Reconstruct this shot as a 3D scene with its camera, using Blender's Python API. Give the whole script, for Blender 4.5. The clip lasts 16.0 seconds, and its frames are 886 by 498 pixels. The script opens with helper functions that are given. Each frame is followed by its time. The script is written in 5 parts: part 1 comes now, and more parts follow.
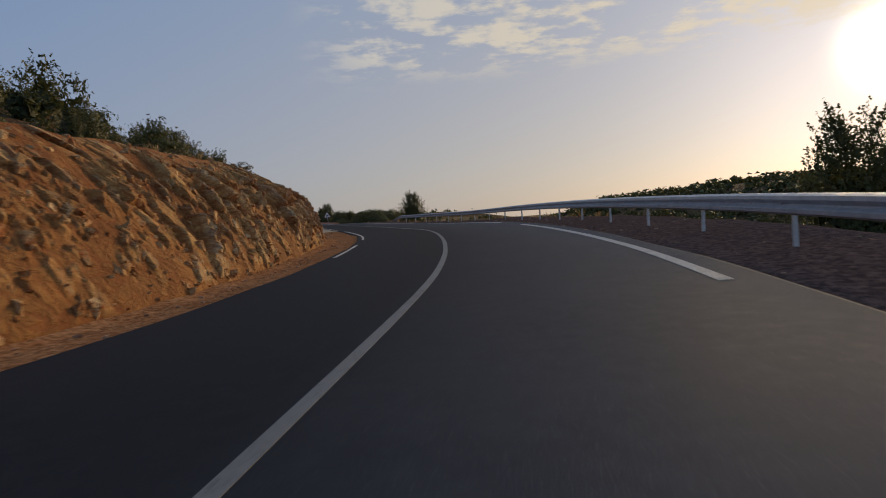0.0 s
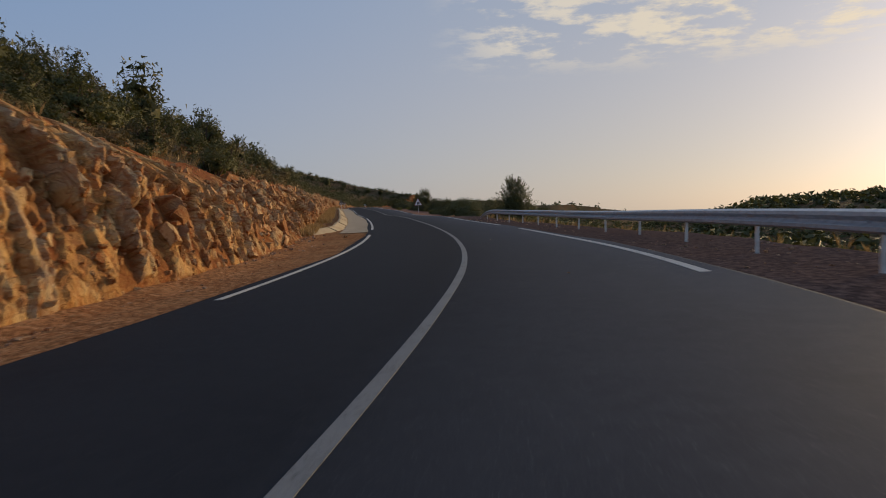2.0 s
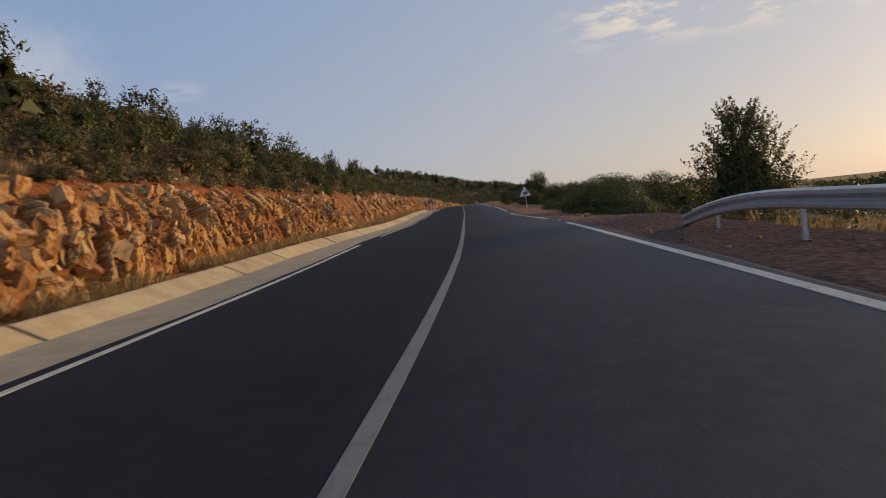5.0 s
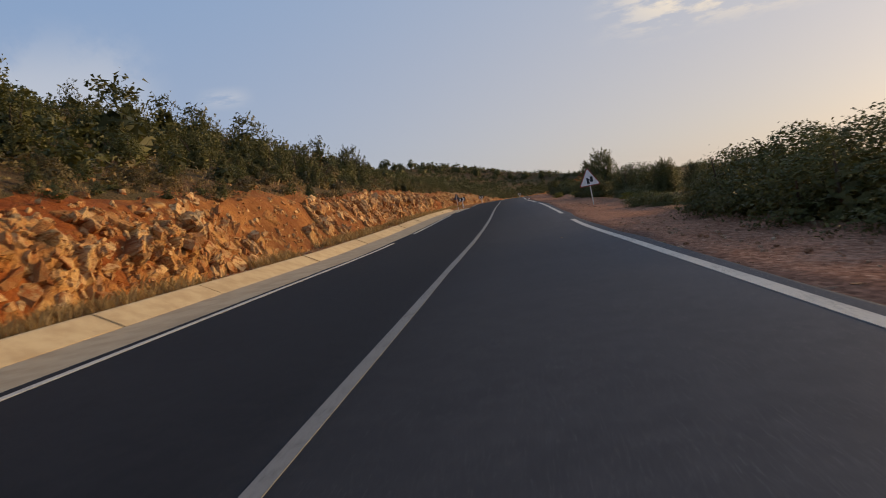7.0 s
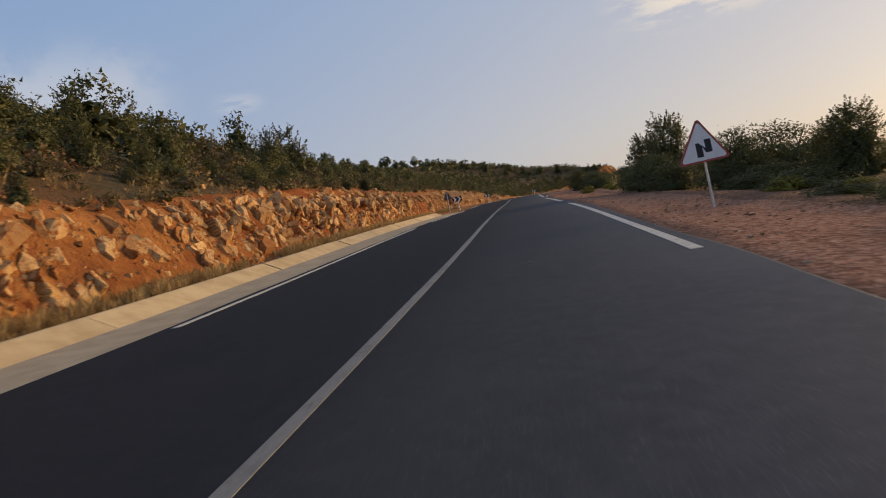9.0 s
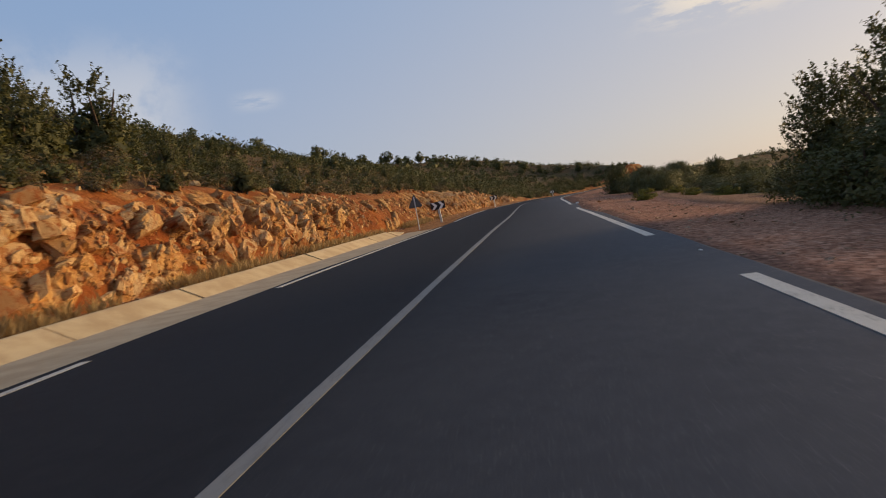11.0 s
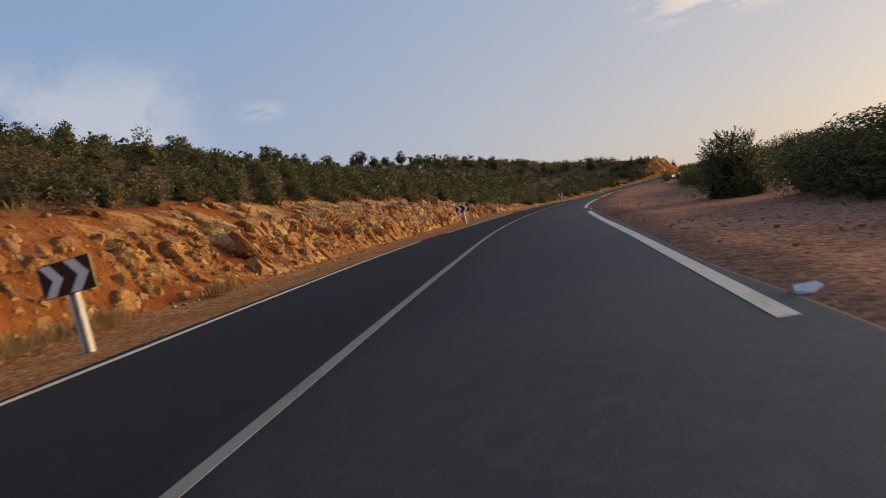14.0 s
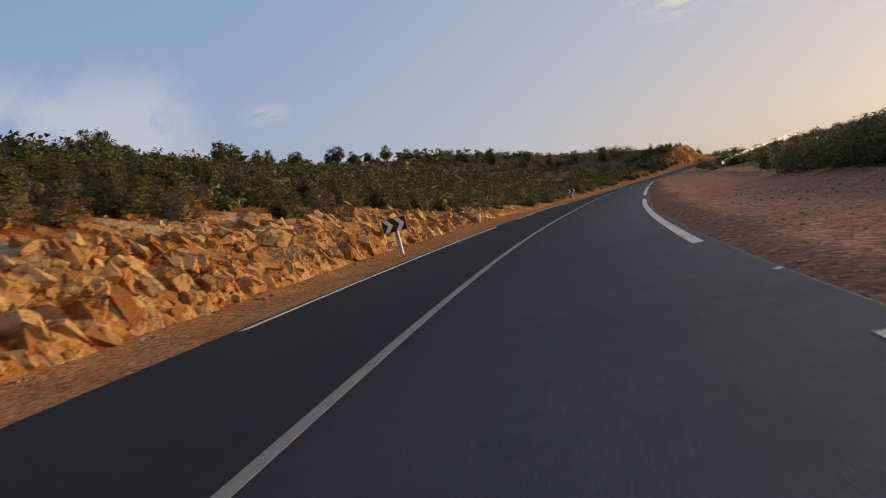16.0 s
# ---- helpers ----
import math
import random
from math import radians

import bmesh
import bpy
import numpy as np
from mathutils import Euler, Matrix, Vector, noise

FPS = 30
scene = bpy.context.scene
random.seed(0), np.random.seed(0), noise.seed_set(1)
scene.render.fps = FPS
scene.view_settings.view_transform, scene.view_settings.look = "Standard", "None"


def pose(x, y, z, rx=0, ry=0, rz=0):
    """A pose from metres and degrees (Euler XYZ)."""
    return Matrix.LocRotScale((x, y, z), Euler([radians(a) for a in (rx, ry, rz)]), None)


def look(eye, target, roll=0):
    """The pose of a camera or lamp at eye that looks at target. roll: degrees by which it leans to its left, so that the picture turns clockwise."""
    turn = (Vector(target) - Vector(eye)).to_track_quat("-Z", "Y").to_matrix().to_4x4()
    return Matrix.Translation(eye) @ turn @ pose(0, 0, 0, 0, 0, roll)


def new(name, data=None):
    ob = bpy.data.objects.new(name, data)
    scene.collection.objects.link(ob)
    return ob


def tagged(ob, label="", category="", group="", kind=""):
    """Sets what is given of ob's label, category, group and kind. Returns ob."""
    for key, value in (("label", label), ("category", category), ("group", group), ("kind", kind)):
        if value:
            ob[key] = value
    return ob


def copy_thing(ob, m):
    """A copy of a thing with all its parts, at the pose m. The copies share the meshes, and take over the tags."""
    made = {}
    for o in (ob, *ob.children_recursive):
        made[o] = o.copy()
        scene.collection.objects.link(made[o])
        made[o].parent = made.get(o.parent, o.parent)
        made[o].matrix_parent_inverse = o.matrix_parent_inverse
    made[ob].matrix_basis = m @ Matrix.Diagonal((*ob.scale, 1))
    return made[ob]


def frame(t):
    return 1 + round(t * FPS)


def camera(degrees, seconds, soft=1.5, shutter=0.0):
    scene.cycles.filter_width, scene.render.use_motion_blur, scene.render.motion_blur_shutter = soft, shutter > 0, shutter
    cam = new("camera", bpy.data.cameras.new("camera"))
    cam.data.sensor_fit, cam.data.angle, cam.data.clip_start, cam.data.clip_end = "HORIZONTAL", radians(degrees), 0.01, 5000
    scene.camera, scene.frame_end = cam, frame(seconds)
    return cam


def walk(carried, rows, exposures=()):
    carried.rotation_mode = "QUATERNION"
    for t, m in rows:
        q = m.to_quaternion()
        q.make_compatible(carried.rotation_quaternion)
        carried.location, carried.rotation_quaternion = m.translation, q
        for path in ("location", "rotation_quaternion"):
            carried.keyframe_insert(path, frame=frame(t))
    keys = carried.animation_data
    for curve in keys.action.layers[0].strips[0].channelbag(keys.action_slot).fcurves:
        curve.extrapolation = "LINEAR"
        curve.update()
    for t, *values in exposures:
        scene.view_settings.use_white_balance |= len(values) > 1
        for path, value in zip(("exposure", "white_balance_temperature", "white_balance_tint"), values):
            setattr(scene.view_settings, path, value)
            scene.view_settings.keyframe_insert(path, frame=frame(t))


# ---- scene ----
cam = camera(64.89, 16.0, soft=1.0, shutter=0.2)
PATH = [
    (0, pose(-0.000, -0.000, 1.200, 87.45, 4.11, 4.07)),
    (0.5, pose(0.292, 6.399, 1.305, 87.51, 1.71, 5.62)),
    (1, pose(0.261, 12.792, 1.433, 87.30, 0.77, 7.94)),
    (1.5, pose(-0.131, 19.194, 1.545, 87.13, 0.67, 10.98)),
    (2, pose(-0.798, 25.512, 1.627, 87.03, 0.98, 14.23)),
    (2.5, pose(-1.749, 31.790, 1.685, 86.96, 1.84, 16.70)),
    (3, pose(-2.956, 38.024, 1.749, 86.90, 3.13, 18.61)),
    (3.5, pose(-4.396, 44.247, 1.786, 86.94, 4.66, 20.02)),
    (4, pose(-6.028, 50.466, 1.809, 87.04, 5.19, 21.70)),
    (5, pose(-9.800, 62.811, 1.968, 87.17, 6.24, 24.64)),
    (6, pose(-14.002, 74.917, 2.163, 87.22, 7.34, 26.93)),
    (6.5, pose(-16.226, 80.812, 2.286, 87.22, 7.93, 27.79)),
    (7, pose(-18.522, 86.562, 2.409, 87.21, 8.57, 28.45)),
    (7.5, pose(-20.784, 92.178, 2.470, 87.34, 9.17, 28.95)),
    (8, pose(-23.023, 97.653, 2.510, 87.39, 9.53, 29.15)),
    (8.5, pose(-25.233, 103.095, 2.558, 87.36, 10.03, 29.37)),
    (9, pose(-27.510, 108.621, 2.602, 87.35, 9.97, 29.66)),
    (10, pose(-32.132, 119.900, 2.898, 87.39, 9.21, 30.36)),
    (11, pose(-36.933, 131.267, 3.226, 87.46, 9.28, 31.01)),
    (11.5, pose(-39.415, 136.911, 3.341, 87.48, 10.27, 31.25)),
    (12, pose(-41.774, 142.584, 3.464, 87.52, 11.22, 31.35)),
    (12.5, pose(-44.122, 148.201, 3.565, 87.61, 11.38, 31.32)),
    (13, pose(-46.426, 153.861, 3.667, 87.77, 11.45, 31.51)),
    (13.5, pose(-48.709, 159.626, 3.744, 87.86, 11.60, 31.60)),
    (14, pose(-51.039, 165.349, 3.837, 87.99, 10.84, 31.55)),
    (14.5, pose(-53.425, 170.973, 3.993, 87.96, 9.85, 31.66)),
    (15, pose(-55.762, 176.521, 4.127, 87.93, 10.11, 31.99)),
    (15.5, pose(-58.131, 182.066, 4.232, 87.93, 11.11, 32.08)),
    (16, pose(-60.534, 187.728, 4.344, 87.97, 12.25, 32.11)),
]
EXPOSURES = [(0, -0.38, 5950, 8), (1.5, -0.30, 6050, 8), (2.7, -0.10, 6300, 9), (4.0, -0.06, 6400, 10), (6.5, 0.10, 6600, 10), (11.0, 0.16, 6650, 10), (16.0, 0.12, 6700, 10)]
walk(cam, PATH, EXPOSURES)

# ---- light: low hazy sun ahead on the right, wide evening sky ----
SUN_AZ, SUN_EL = radians(29.0), radians(9.5)      # to the right of +y, above the horizon
SUN_DIR = Vector((math.sin(SUN_AZ) * math.cos(SUN_EL), math.cos(SUN_AZ) * math.cos(SUN_EL), math.sin(SUN_EL)))
sun = new("sun", bpy.data.lights.new("sun", "SUN"))
sun.data.energy, sun.data.angle, sun.data.color = 4.35, radians(20.0), (1.0, 0.67, 0.32)
sun.matrix_world = look(SUN_DIR * 100, (0, 0, 0))


class Tree:
    """Small helper round a node tree."""
    def __init__(self, tree):
        self.t = tree
        tree.nodes.clear()

    def n(self, kind, **values):
        node = self.t.nodes.new(kind)
        for key, value in values.items():
            if key in ("operation", "blend_type", "data_type", "sky_type", "feature", "distance", "interpolation_type", "mode", "clamp"):
                if key == "operation":
                    node.operation = value
                elif key == "blend_type":
                    node.blend_type = value
                elif key == "data_type":
                    node.data_type = value
                elif key == "sky_type":
                    node.sky_type = value
                elif key == "feature":
                    node.feature = value
                elif key == "distance":
                    node.distance = value
                elif key == "interpolation_type":
                    node.interpolation_type = value
                elif key == "clamp":
                    node.clamp = value
            else:
                node.inputs[key.replace("_", " ")].default_value = value
        return node

    def link(self, a, b):
        self.t.links.new(a, b)

    def math(self, op, a, b=None, c=None):
        node = self.t.nodes.new("ShaderNodeMath")
        node.operation = op
        for k, v in enumerate((a, b, c)):
            if v is None:
                continue
            if isinstance(v, (int, float)):
                node.inputs[k].default_value = v
            else:
                self.link(v, node.inputs[k])
        return node.outputs[0]

    def ramp(self, fac, *stops):
        node = self.t.nodes.new("ShaderNodeValToRGB")
        el = node.color_ramp.elements
        while len(el) < len(stops):
            el.new(0.5)
        for e, (p, col) in zip(el, stops):
            e.position, e.color = p, (*col, 1) if len(col) == 3 else col
        self.link(fac, node.inputs[0])
        return node.outputs[0]

    def mix(self, fac, a, b, kind="MIX"):
        node = self.t.nodes.new("ShaderNodeMix")
        node.data_type, node.blend_type = "RGBA", kind
        for k, v in ((0, fac), (6, a), (7, b)):
            if isinstance(v, (int, float)):
                node.inputs[k].default_value = v
            elif isinstance(v, tuple):
                node.inputs[k].default_value = (*v, 1)
            else:
                self.link(v, node.inputs[k])
        return node.outputs[2]

    def noise(self, vec, scale, detail=4.0, rough=0.55):
        node = self.t.nodes.new("ShaderNodeTexNoise")
        node.inputs["Scale"].default_value, node.inputs["Detail"].default_value, node.inputs["Roughness"].default_value = scale, detail, rough
        if vec is not None:
            self.link(vec, node.inputs["Vector"])
        return node.outputs["Fac"]

    def smooth(self, v, lo, hi):
        node = self.t.nodes.new("ShaderNodeMapRange")
        node.interpolation_type = "SMOOTHSTEP"
        node.inputs["From Min"].default_value, node.inputs["From Max"].default_value = lo, hi
        self.link(v, node.inputs["Value"])
        return node.outputs["Result"]


world = bpy.data.worlds.new("evening_sky")
scene.world = world
world.use_nodes = True
W = Tree(world.node_tree)
sky = W.n("ShaderNodeTexSky", sky_type="NISHITA")
sky.sun_disc, sky.sun_elevation, sky.sun_rotation = False, SUN_EL, SUN_AZ
sky.air_density, sky.dust_density, sky.ozone_density, sky.altitude = 1.0, 1.6, 4.0, 300
way = W.n("ShaderNodeTexCoord").outputs["Generated"]
parts_ = W.n("ShaderNodeSeparateXYZ")
W.link(way, parts_.inputs[0])
dx, dy, dz = parts_.outputs
el = W.math("ARCSINE", dz)
az = W.math("ARCTAN2", dx, dy)                      # to the right of +y
# a high cloud sheet, seen in perspective
inv = W.math("DIVIDE", 1.0, W.math("ADD", W.math("MAXIMUM", dz, 0.0), 0.08))
plane = W.n("ShaderNodeCombineXYZ")
W.link(W.math("MULTIPLY", dx, inv), plane.inputs[0])
W.link(W.math("MULTIPLY", dy, inv), plane.inputs[1])
streak = W.noise(plane.outputs[0], 2.6, 8.0, 0.62)
puff = W.noise(plane.outputs[0], 7.0, 8.0, 0.6)
stuff_ = W.math("ADD", W.math("MULTIPLY", streak, 0.6), W.math("MULTIPLY", puff, 0.4))


def patch(az0, az1, el0, el1, soft_az, soft_el):
    a = W.math("MULTIPLY", W.smooth(az, radians(az0 - soft_az), radians(az0 + soft_az)), W.smooth(az, radians(az1 + soft_az), radians(az1 - soft_az)))
    b = W.math("MULTIPLY", W.smooth(el, radians(el0 - soft_el), radians(el0 + soft_el)), W.smooth(el, radians(el1 + soft_el), radians(el1 - soft_el)))
    return W.math("MULTIPLY", a, b)


band = patch(-12, 70, 11.8, 30, 4, 1.6)
left = patch(-66, -50, 6.5, 15.5, 3, 3)
wisp = patch(-45.6, -42.8, 10.9, 11.9, 1.2, 0.6)
cover = W.math("MULTIPLY", W.smooth(stuff_, 0.46, 0.58), band)
heaped = W.math("ADD", W.math("MULTIPLY", W.noise(way, 7.0, 6.0, 0.55), 0.75), W.math("MULTIPLY", W.noise(way, 24.0, 5.0, 0.6), 0.25))
cover = W.math("MAXIMUM", cover, W.math("MULTIPLY", W.smooth(heaped, 0.40, 0.56), W.math("MULTIPLY", left, 0.62)))
cover = W.math("MAXIMUM", cover, W.math("MULTIPLY", W.smooth(puff, 0.3, 0.55), W.math("MULTIPLY", wisp, 0.5)))
# angle from the sun: haze glows round it
aim = W.n("ShaderNodeVectorMath", operation="DOT_PRODUCT")
W.link(way, aim.inputs[0])
aim.inputs[1].default_value = SUN_DIR
away = W.math("ARCCOSINE", aim.outputs["Value"])
glow = W.math("POWER", 2.718, W.math("MULTIPLY", away, -6.0))
core = W.math("POWER", 2.718, W.math("MULTIPLY", W.math("MULTIPLY", away, away), -900.0))
GAIN = 0.145
base = W.mix(1.0, sky.outputs[0], (GAIN, GAIN * 0.92, GAIN * 1.02), "MULTIPLY")
# evening haze: warm towards the sun, pale blue away from it, thinner overhead
low = W.smooth(el, radians(24), radians(-1))
warm = W.smooth(away, 1.5, 0.15)
haze_low = W.mix(warm, (0.385, 0.43, 0.535), (0.68, 0.54, 0.39))
haze_top = W.mix(warm, (0.255, 0.375, 0.575), (0.48, 0.49, 0.505))
haze = W.mix(low, haze_top, haze_low)
hazy = W.mix(0.80, base, haze)
cloud = W.mix(W.math("MULTIPLY", cover, 0.85), hazy, W.mix(W.smooth(away, 1.2, 0.2), (0.60, 0.60, 0.62), (0.98, 0.80, 0.56)))
halo = W.mix(1.0, W.mix(glow, (0, 0, 0), (0.24, 0.13, 0.04)), W.mix(core, (0, 0, 0), (6.0, 5.2, 3.6)), "ADD")
total = W.mix(1.0, cloud, halo, "ADD")
back = W.n("ShaderNodeBackground", Strength=1.0)
W.link(total, back.inputs["Color"])
out = W.n("ShaderNodeOutputWorld")
W.link(back.outputs[0], out.inputs[0])


# ---- materials ----
def material(name):
    m = bpy.data.materials.new(name)
    m.use_nodes = True
    T = Tree(m.node_tree)
    T.bsdf = T.n("ShaderNodeBsdfPrincipled")
    T.bsdf.inputs["Specular IOR Level"].default_value = 0.12
    o = T.n("ShaderNodeOutputMaterial")
    T.link(T.bsdf.outputs[0], o.inputs[0])
    T.rand = T.n("ShaderNodeObjectInfo").outputs["Random"]
    return m, T


def relief(T, height, strength, distance=0.02):
    b = T.n("ShaderNodeBump", Strength=strength, Distance=distance)
    T.link(height, b.inputs["Height"])
    T.link(b.outputs[0], T.bsdf.inputs["Normal"])


def world_pos(T):
    return T.n("ShaderNodeNewGeometry").outputs["Position"]


def mat_asphalt():
    m, T = material("asphalt")
    p = world_pos(T)
    grain = T.noise(p, 75, 3, 0.75)
    patchy = T.noise(p, 0.35, 5, 0.6)
    fine = T.noise(p, 5, 4, 0.6)
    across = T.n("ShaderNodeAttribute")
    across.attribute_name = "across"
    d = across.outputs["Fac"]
    c = T.ramp(patchy, (0.3, (0.0235, 0.0245, 0.0280)), (0.7, (0.0325, 0.0335, 0.0370)))
    c = T.mix(T.math("MULTIPLY", T.smooth(fine, 0.35, 0.75), 0.6), c, (0.036, 0.0365, 0.040))
    c = T.mix(T.smooth(grain, 0.60, 0.74), c, (0.14, 0.135, 0.13))
    # the lane along the cutting is darker; the other pales towards its edge, with polished wheel tracks
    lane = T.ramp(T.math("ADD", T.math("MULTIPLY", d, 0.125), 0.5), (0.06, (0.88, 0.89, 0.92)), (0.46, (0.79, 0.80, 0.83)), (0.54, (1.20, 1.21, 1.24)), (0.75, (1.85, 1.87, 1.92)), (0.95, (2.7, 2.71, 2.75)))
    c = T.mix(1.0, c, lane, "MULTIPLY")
    track = T.math("ADD", T.smooth(T.math("ABSOLUTE", T.math("SUBTRACT", d, 1.0)), 0.45, 0.1), T.smooth(T.math("ABSOLUTE", T.math("SUBTRACT", d, 2.6)), 0.45, 0.1))
    c = T.mix(T.math("MULTIPLY", T.math("MULTIPLY", track, T.smooth(patchy, 0.3, 0.7)), 0.16), c, (0.060, 0.061, 0.064))
    T.link(c, T.bsdf.inputs["Base Color"])
    T.link(T.math("ADD", T.math("MULTIPLY", patchy, 0.15), 0.66), T.bsdf.inputs["Roughness"])
    T.bsdf.inputs["Specular IOR Level"].default_value = 0.02
    relief(T, grain, 0.45, 0.006)
    return m


def mat_paint(name, clean, bare):
    m, T = material(name)
    p = world_pos(T)
    worn = T.math("ADD", T.math("MULTIPLY", T.noise(p, 35, 5, 0.7), 0.7), T.math("MULTIPLY", T.noise(p, 2.0, 4, 0.6), 0.3))
    c = T.mix(T.smooth(worn, 0.50, 0.66), clean, bare)
    T.link(c, T.bsdf.inputs["Base Color"])
    T.bsdf.inputs["Roughness"].default_value = 0.7
    relief(T, T.noise(p, 140, 3, 0.7), 0.5, 0.005)
    return m


def mat_gravel(name, a, b, c3):
    m, T = material(name)
    p = world_pos(T)
    big = T.noise(p, 0.6, 5, 0.6)
    mid = T.noise(p, 7, 5, 0.65)
    vor = T.n("ShaderNodeTexVoronoi", Scale=17.0)
    T.link(p, vor.inputs["Vector"])
    c = T.mix(T.smooth(big, 0.35, 0.65), a, b)
    c = T.mix(T.smooth(mid, 0.45, 0.7), c, c3)
    tone = T.n("ShaderNodeSeparateColor")
    T.link(vor.outputs["Color"], tone.inputs[0])
    c = T.mix(0.7, c, T.mix(tone.outputs[0], (0.30, 0.30, 0.30), (1.65, 1.6, 1.55)), "MULTIPLY")
    # shade on the shoulder, painted as a darker, greyer gravel tone
    grey = T.n("ShaderNodeAttribute")
    grey.attribute_name = "grit_shade"
    c = T.mix(grey.outputs["Fac"], c, T.mix(0.8, T.mix(T.smooth(mid, 0.4, 0.65), (0.080, 0.058, 0.053), (0.128, 0.088, 0.075)), T.mix(tone.outputs[0], (0.45, 0.45, 0.45), (1.5, 1.45, 1.4)), "MULTIPLY"))
    T.link(c, T.bsdf.inputs["Base Color"])
    T.bsdf.inputs["Roughness"].default_value = 0.95
    T.bsdf.inputs["Specular IOR Level"].default_value = 0.0
    relief(T, T.math("ADD", T.math("MULTIPLY", vor.outputs["Distance"], -1.0), T.math("MULTIPLY", mid, 0.5)), 0.3, 0.015)
    return m


def mat_bank():
    m, T = material("cut_earth_rock")
    p = world_pos(T)
    big = T.noise(p, 0.45, 6, 0.65)
    mid = T.noise(p, 2.6, 6, 0.65)
    fine = T.noise(p, 17, 6, 0.7)
    tone = T.n("ShaderNodeAttribute")
    tone.attribute_name = "block"
    blk = tone.outputs["Fac"]
    hue = T.n("ShaderNodeAttribute")
    hue.attribute_name = "hue"
    tint = T.n("ShaderNodeAttribute")
    tint.attribute_name = "redness"
    rust = T.ramp(big, (0.3, (0.130, 0.030, 0.007)), (0.48, (0.215, 0.058, 0.012)), (0.66, (0.32, 0.108, 0.022)))
    tan = T.ramp(big, (0.3, (0.130, 0.056, 0.018)), (0.48, (0.225, 0.104, 0.032)), (0.66, (0.35, 0.172, 0.054)))
    c = T.mix(tint.outputs["Fac"], tan, rust)
    c = T.mix(T.math("MULTIPLY", T.smooth(mid, 0.52, 0.72), 0.5), c, (0.40, 0.170, 0.045))
    c = T.mix(T.smooth(mid, 0.46, 0.26), c, (0.105, 0.027, 0.008))
    stone = T.ramp(hue.outputs["Fac"], (0.2, (0.36, 0.190, 0.070)), (0.4, (0.50, 0.270, 0.085)), (0.6, (0.58, 0.375, 0.150)), (0.8, (0.45, 0.345, 0.20)))
    stone = T.mix(T.math("MULTIPLY", T.smooth(mid, 0.50, 0.66), 0.65), stone, (0.38, 0.135, 0.034))
    c = T.mix(T.math("MULTIPLY", blk, 0.80), c, stone)
    c = T.mix(T.math("MULTIPLY", T.smooth(fine, 0.58, 0.78), 0.22), c, (0.46, 0.29, 0.15))
    # red soil in the joints of the rock, with the shade of crevices painted in
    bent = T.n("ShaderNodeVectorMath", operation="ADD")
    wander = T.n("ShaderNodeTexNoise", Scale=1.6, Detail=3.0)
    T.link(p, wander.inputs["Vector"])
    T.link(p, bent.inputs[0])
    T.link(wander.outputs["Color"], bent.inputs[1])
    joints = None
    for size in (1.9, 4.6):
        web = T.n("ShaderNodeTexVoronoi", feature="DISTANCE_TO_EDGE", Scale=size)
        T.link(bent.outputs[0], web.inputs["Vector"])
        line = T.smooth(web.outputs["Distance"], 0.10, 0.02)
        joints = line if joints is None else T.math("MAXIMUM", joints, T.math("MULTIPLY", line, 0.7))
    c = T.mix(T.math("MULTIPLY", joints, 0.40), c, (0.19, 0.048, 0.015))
    T.link(c, T.bsdf.inputs["Base Color"])
    T.bsdf.inputs["Roughness"].default_value = 0.95
    relief(T, T.math("SUBTRACT", T.math("ADD", T.math("MULTIPLY", mid, 2.0), fine), T.math("MULTIPLY", joints, 1.0)), 0.55, 0.05)
    return m


def mat_stone(name, lo, hi, dirt):
    m, T = material(name)
    p = world_pos(T)
    mid = T.noise(p, 5, 6, 0.65)
    fine = T.noise(p, 30, 5, 0.7)
    isl = T.n("ShaderNodeNewGeometry").outputs["Random Per Island"]
    c = T.mix(T.math("FRACT", T.math("ADD", T.rand, isl)), lo, hi)
    c = T.mix(T.smooth(mid, 0.46, 0.64), c, dirt)
    c = T.mix(T.math("MULTIPLY", T.smooth(fine, 0.55, 0.75), 0.4), c, (0.60, 0.47, 0.28))
    T.link(c, T.bsdf.inputs["Base Color"])
    T.bsdf.inputs["Roughness"].default_value = 0.9
    relief(T, T.math("ADD", mid, T.math("MULTIPLY", fine, 0.6)), 1.0, 0.07)
    return m


def mat_soil():
    m, T = material("scrub_soil")
    p = world_pos(T)
    big = T.noise(p, 0.12, 6, 0.65)
    mid = T.noise(p, 1.1, 6, 0.65)
    fine = T.noise(p, 9, 5, 0.7)
    c = T.mix(T.smooth(big, 0.4, 0.62), (0.135, 0.070, 0.032), (0.080, 0.062, 0.030))
    c = T.mix(T.smooth(mid, 0.45, 0.7), c, (0.066, 0.058, 0.028))
    c = T.mix(T.math("MULTIPLY", T.smooth(fine, 0.5, 0.75), 0.6), c, (0.15, 0.105, 0.055))
    stray = T.n("ShaderNodeAttribute")
    stray.attribute_name = "gravel"
    bare = T.smooth(T.math("ADD", stray.outputs["Fac"], T.math("MULTIPLY", T.math("SUBTRACT", mid, 0.5), 1.6)), 0.25, 0.6)
    c = T.mix(bare, c, T.mix(T.smooth(fine, 0.4, 0.65), (0.19, 0.092, 0.056), (0.30, 0.170, 0.112)))
    T.link(c, T.bsdf.inputs["Base Color"])
    T.bsdf.inputs["Roughness"].default_value = 0.97
    relief(T, T.math("ADD", T.math("MULTIPLY", mid, 2.0), fine), 1.0, 0.15)
    return m


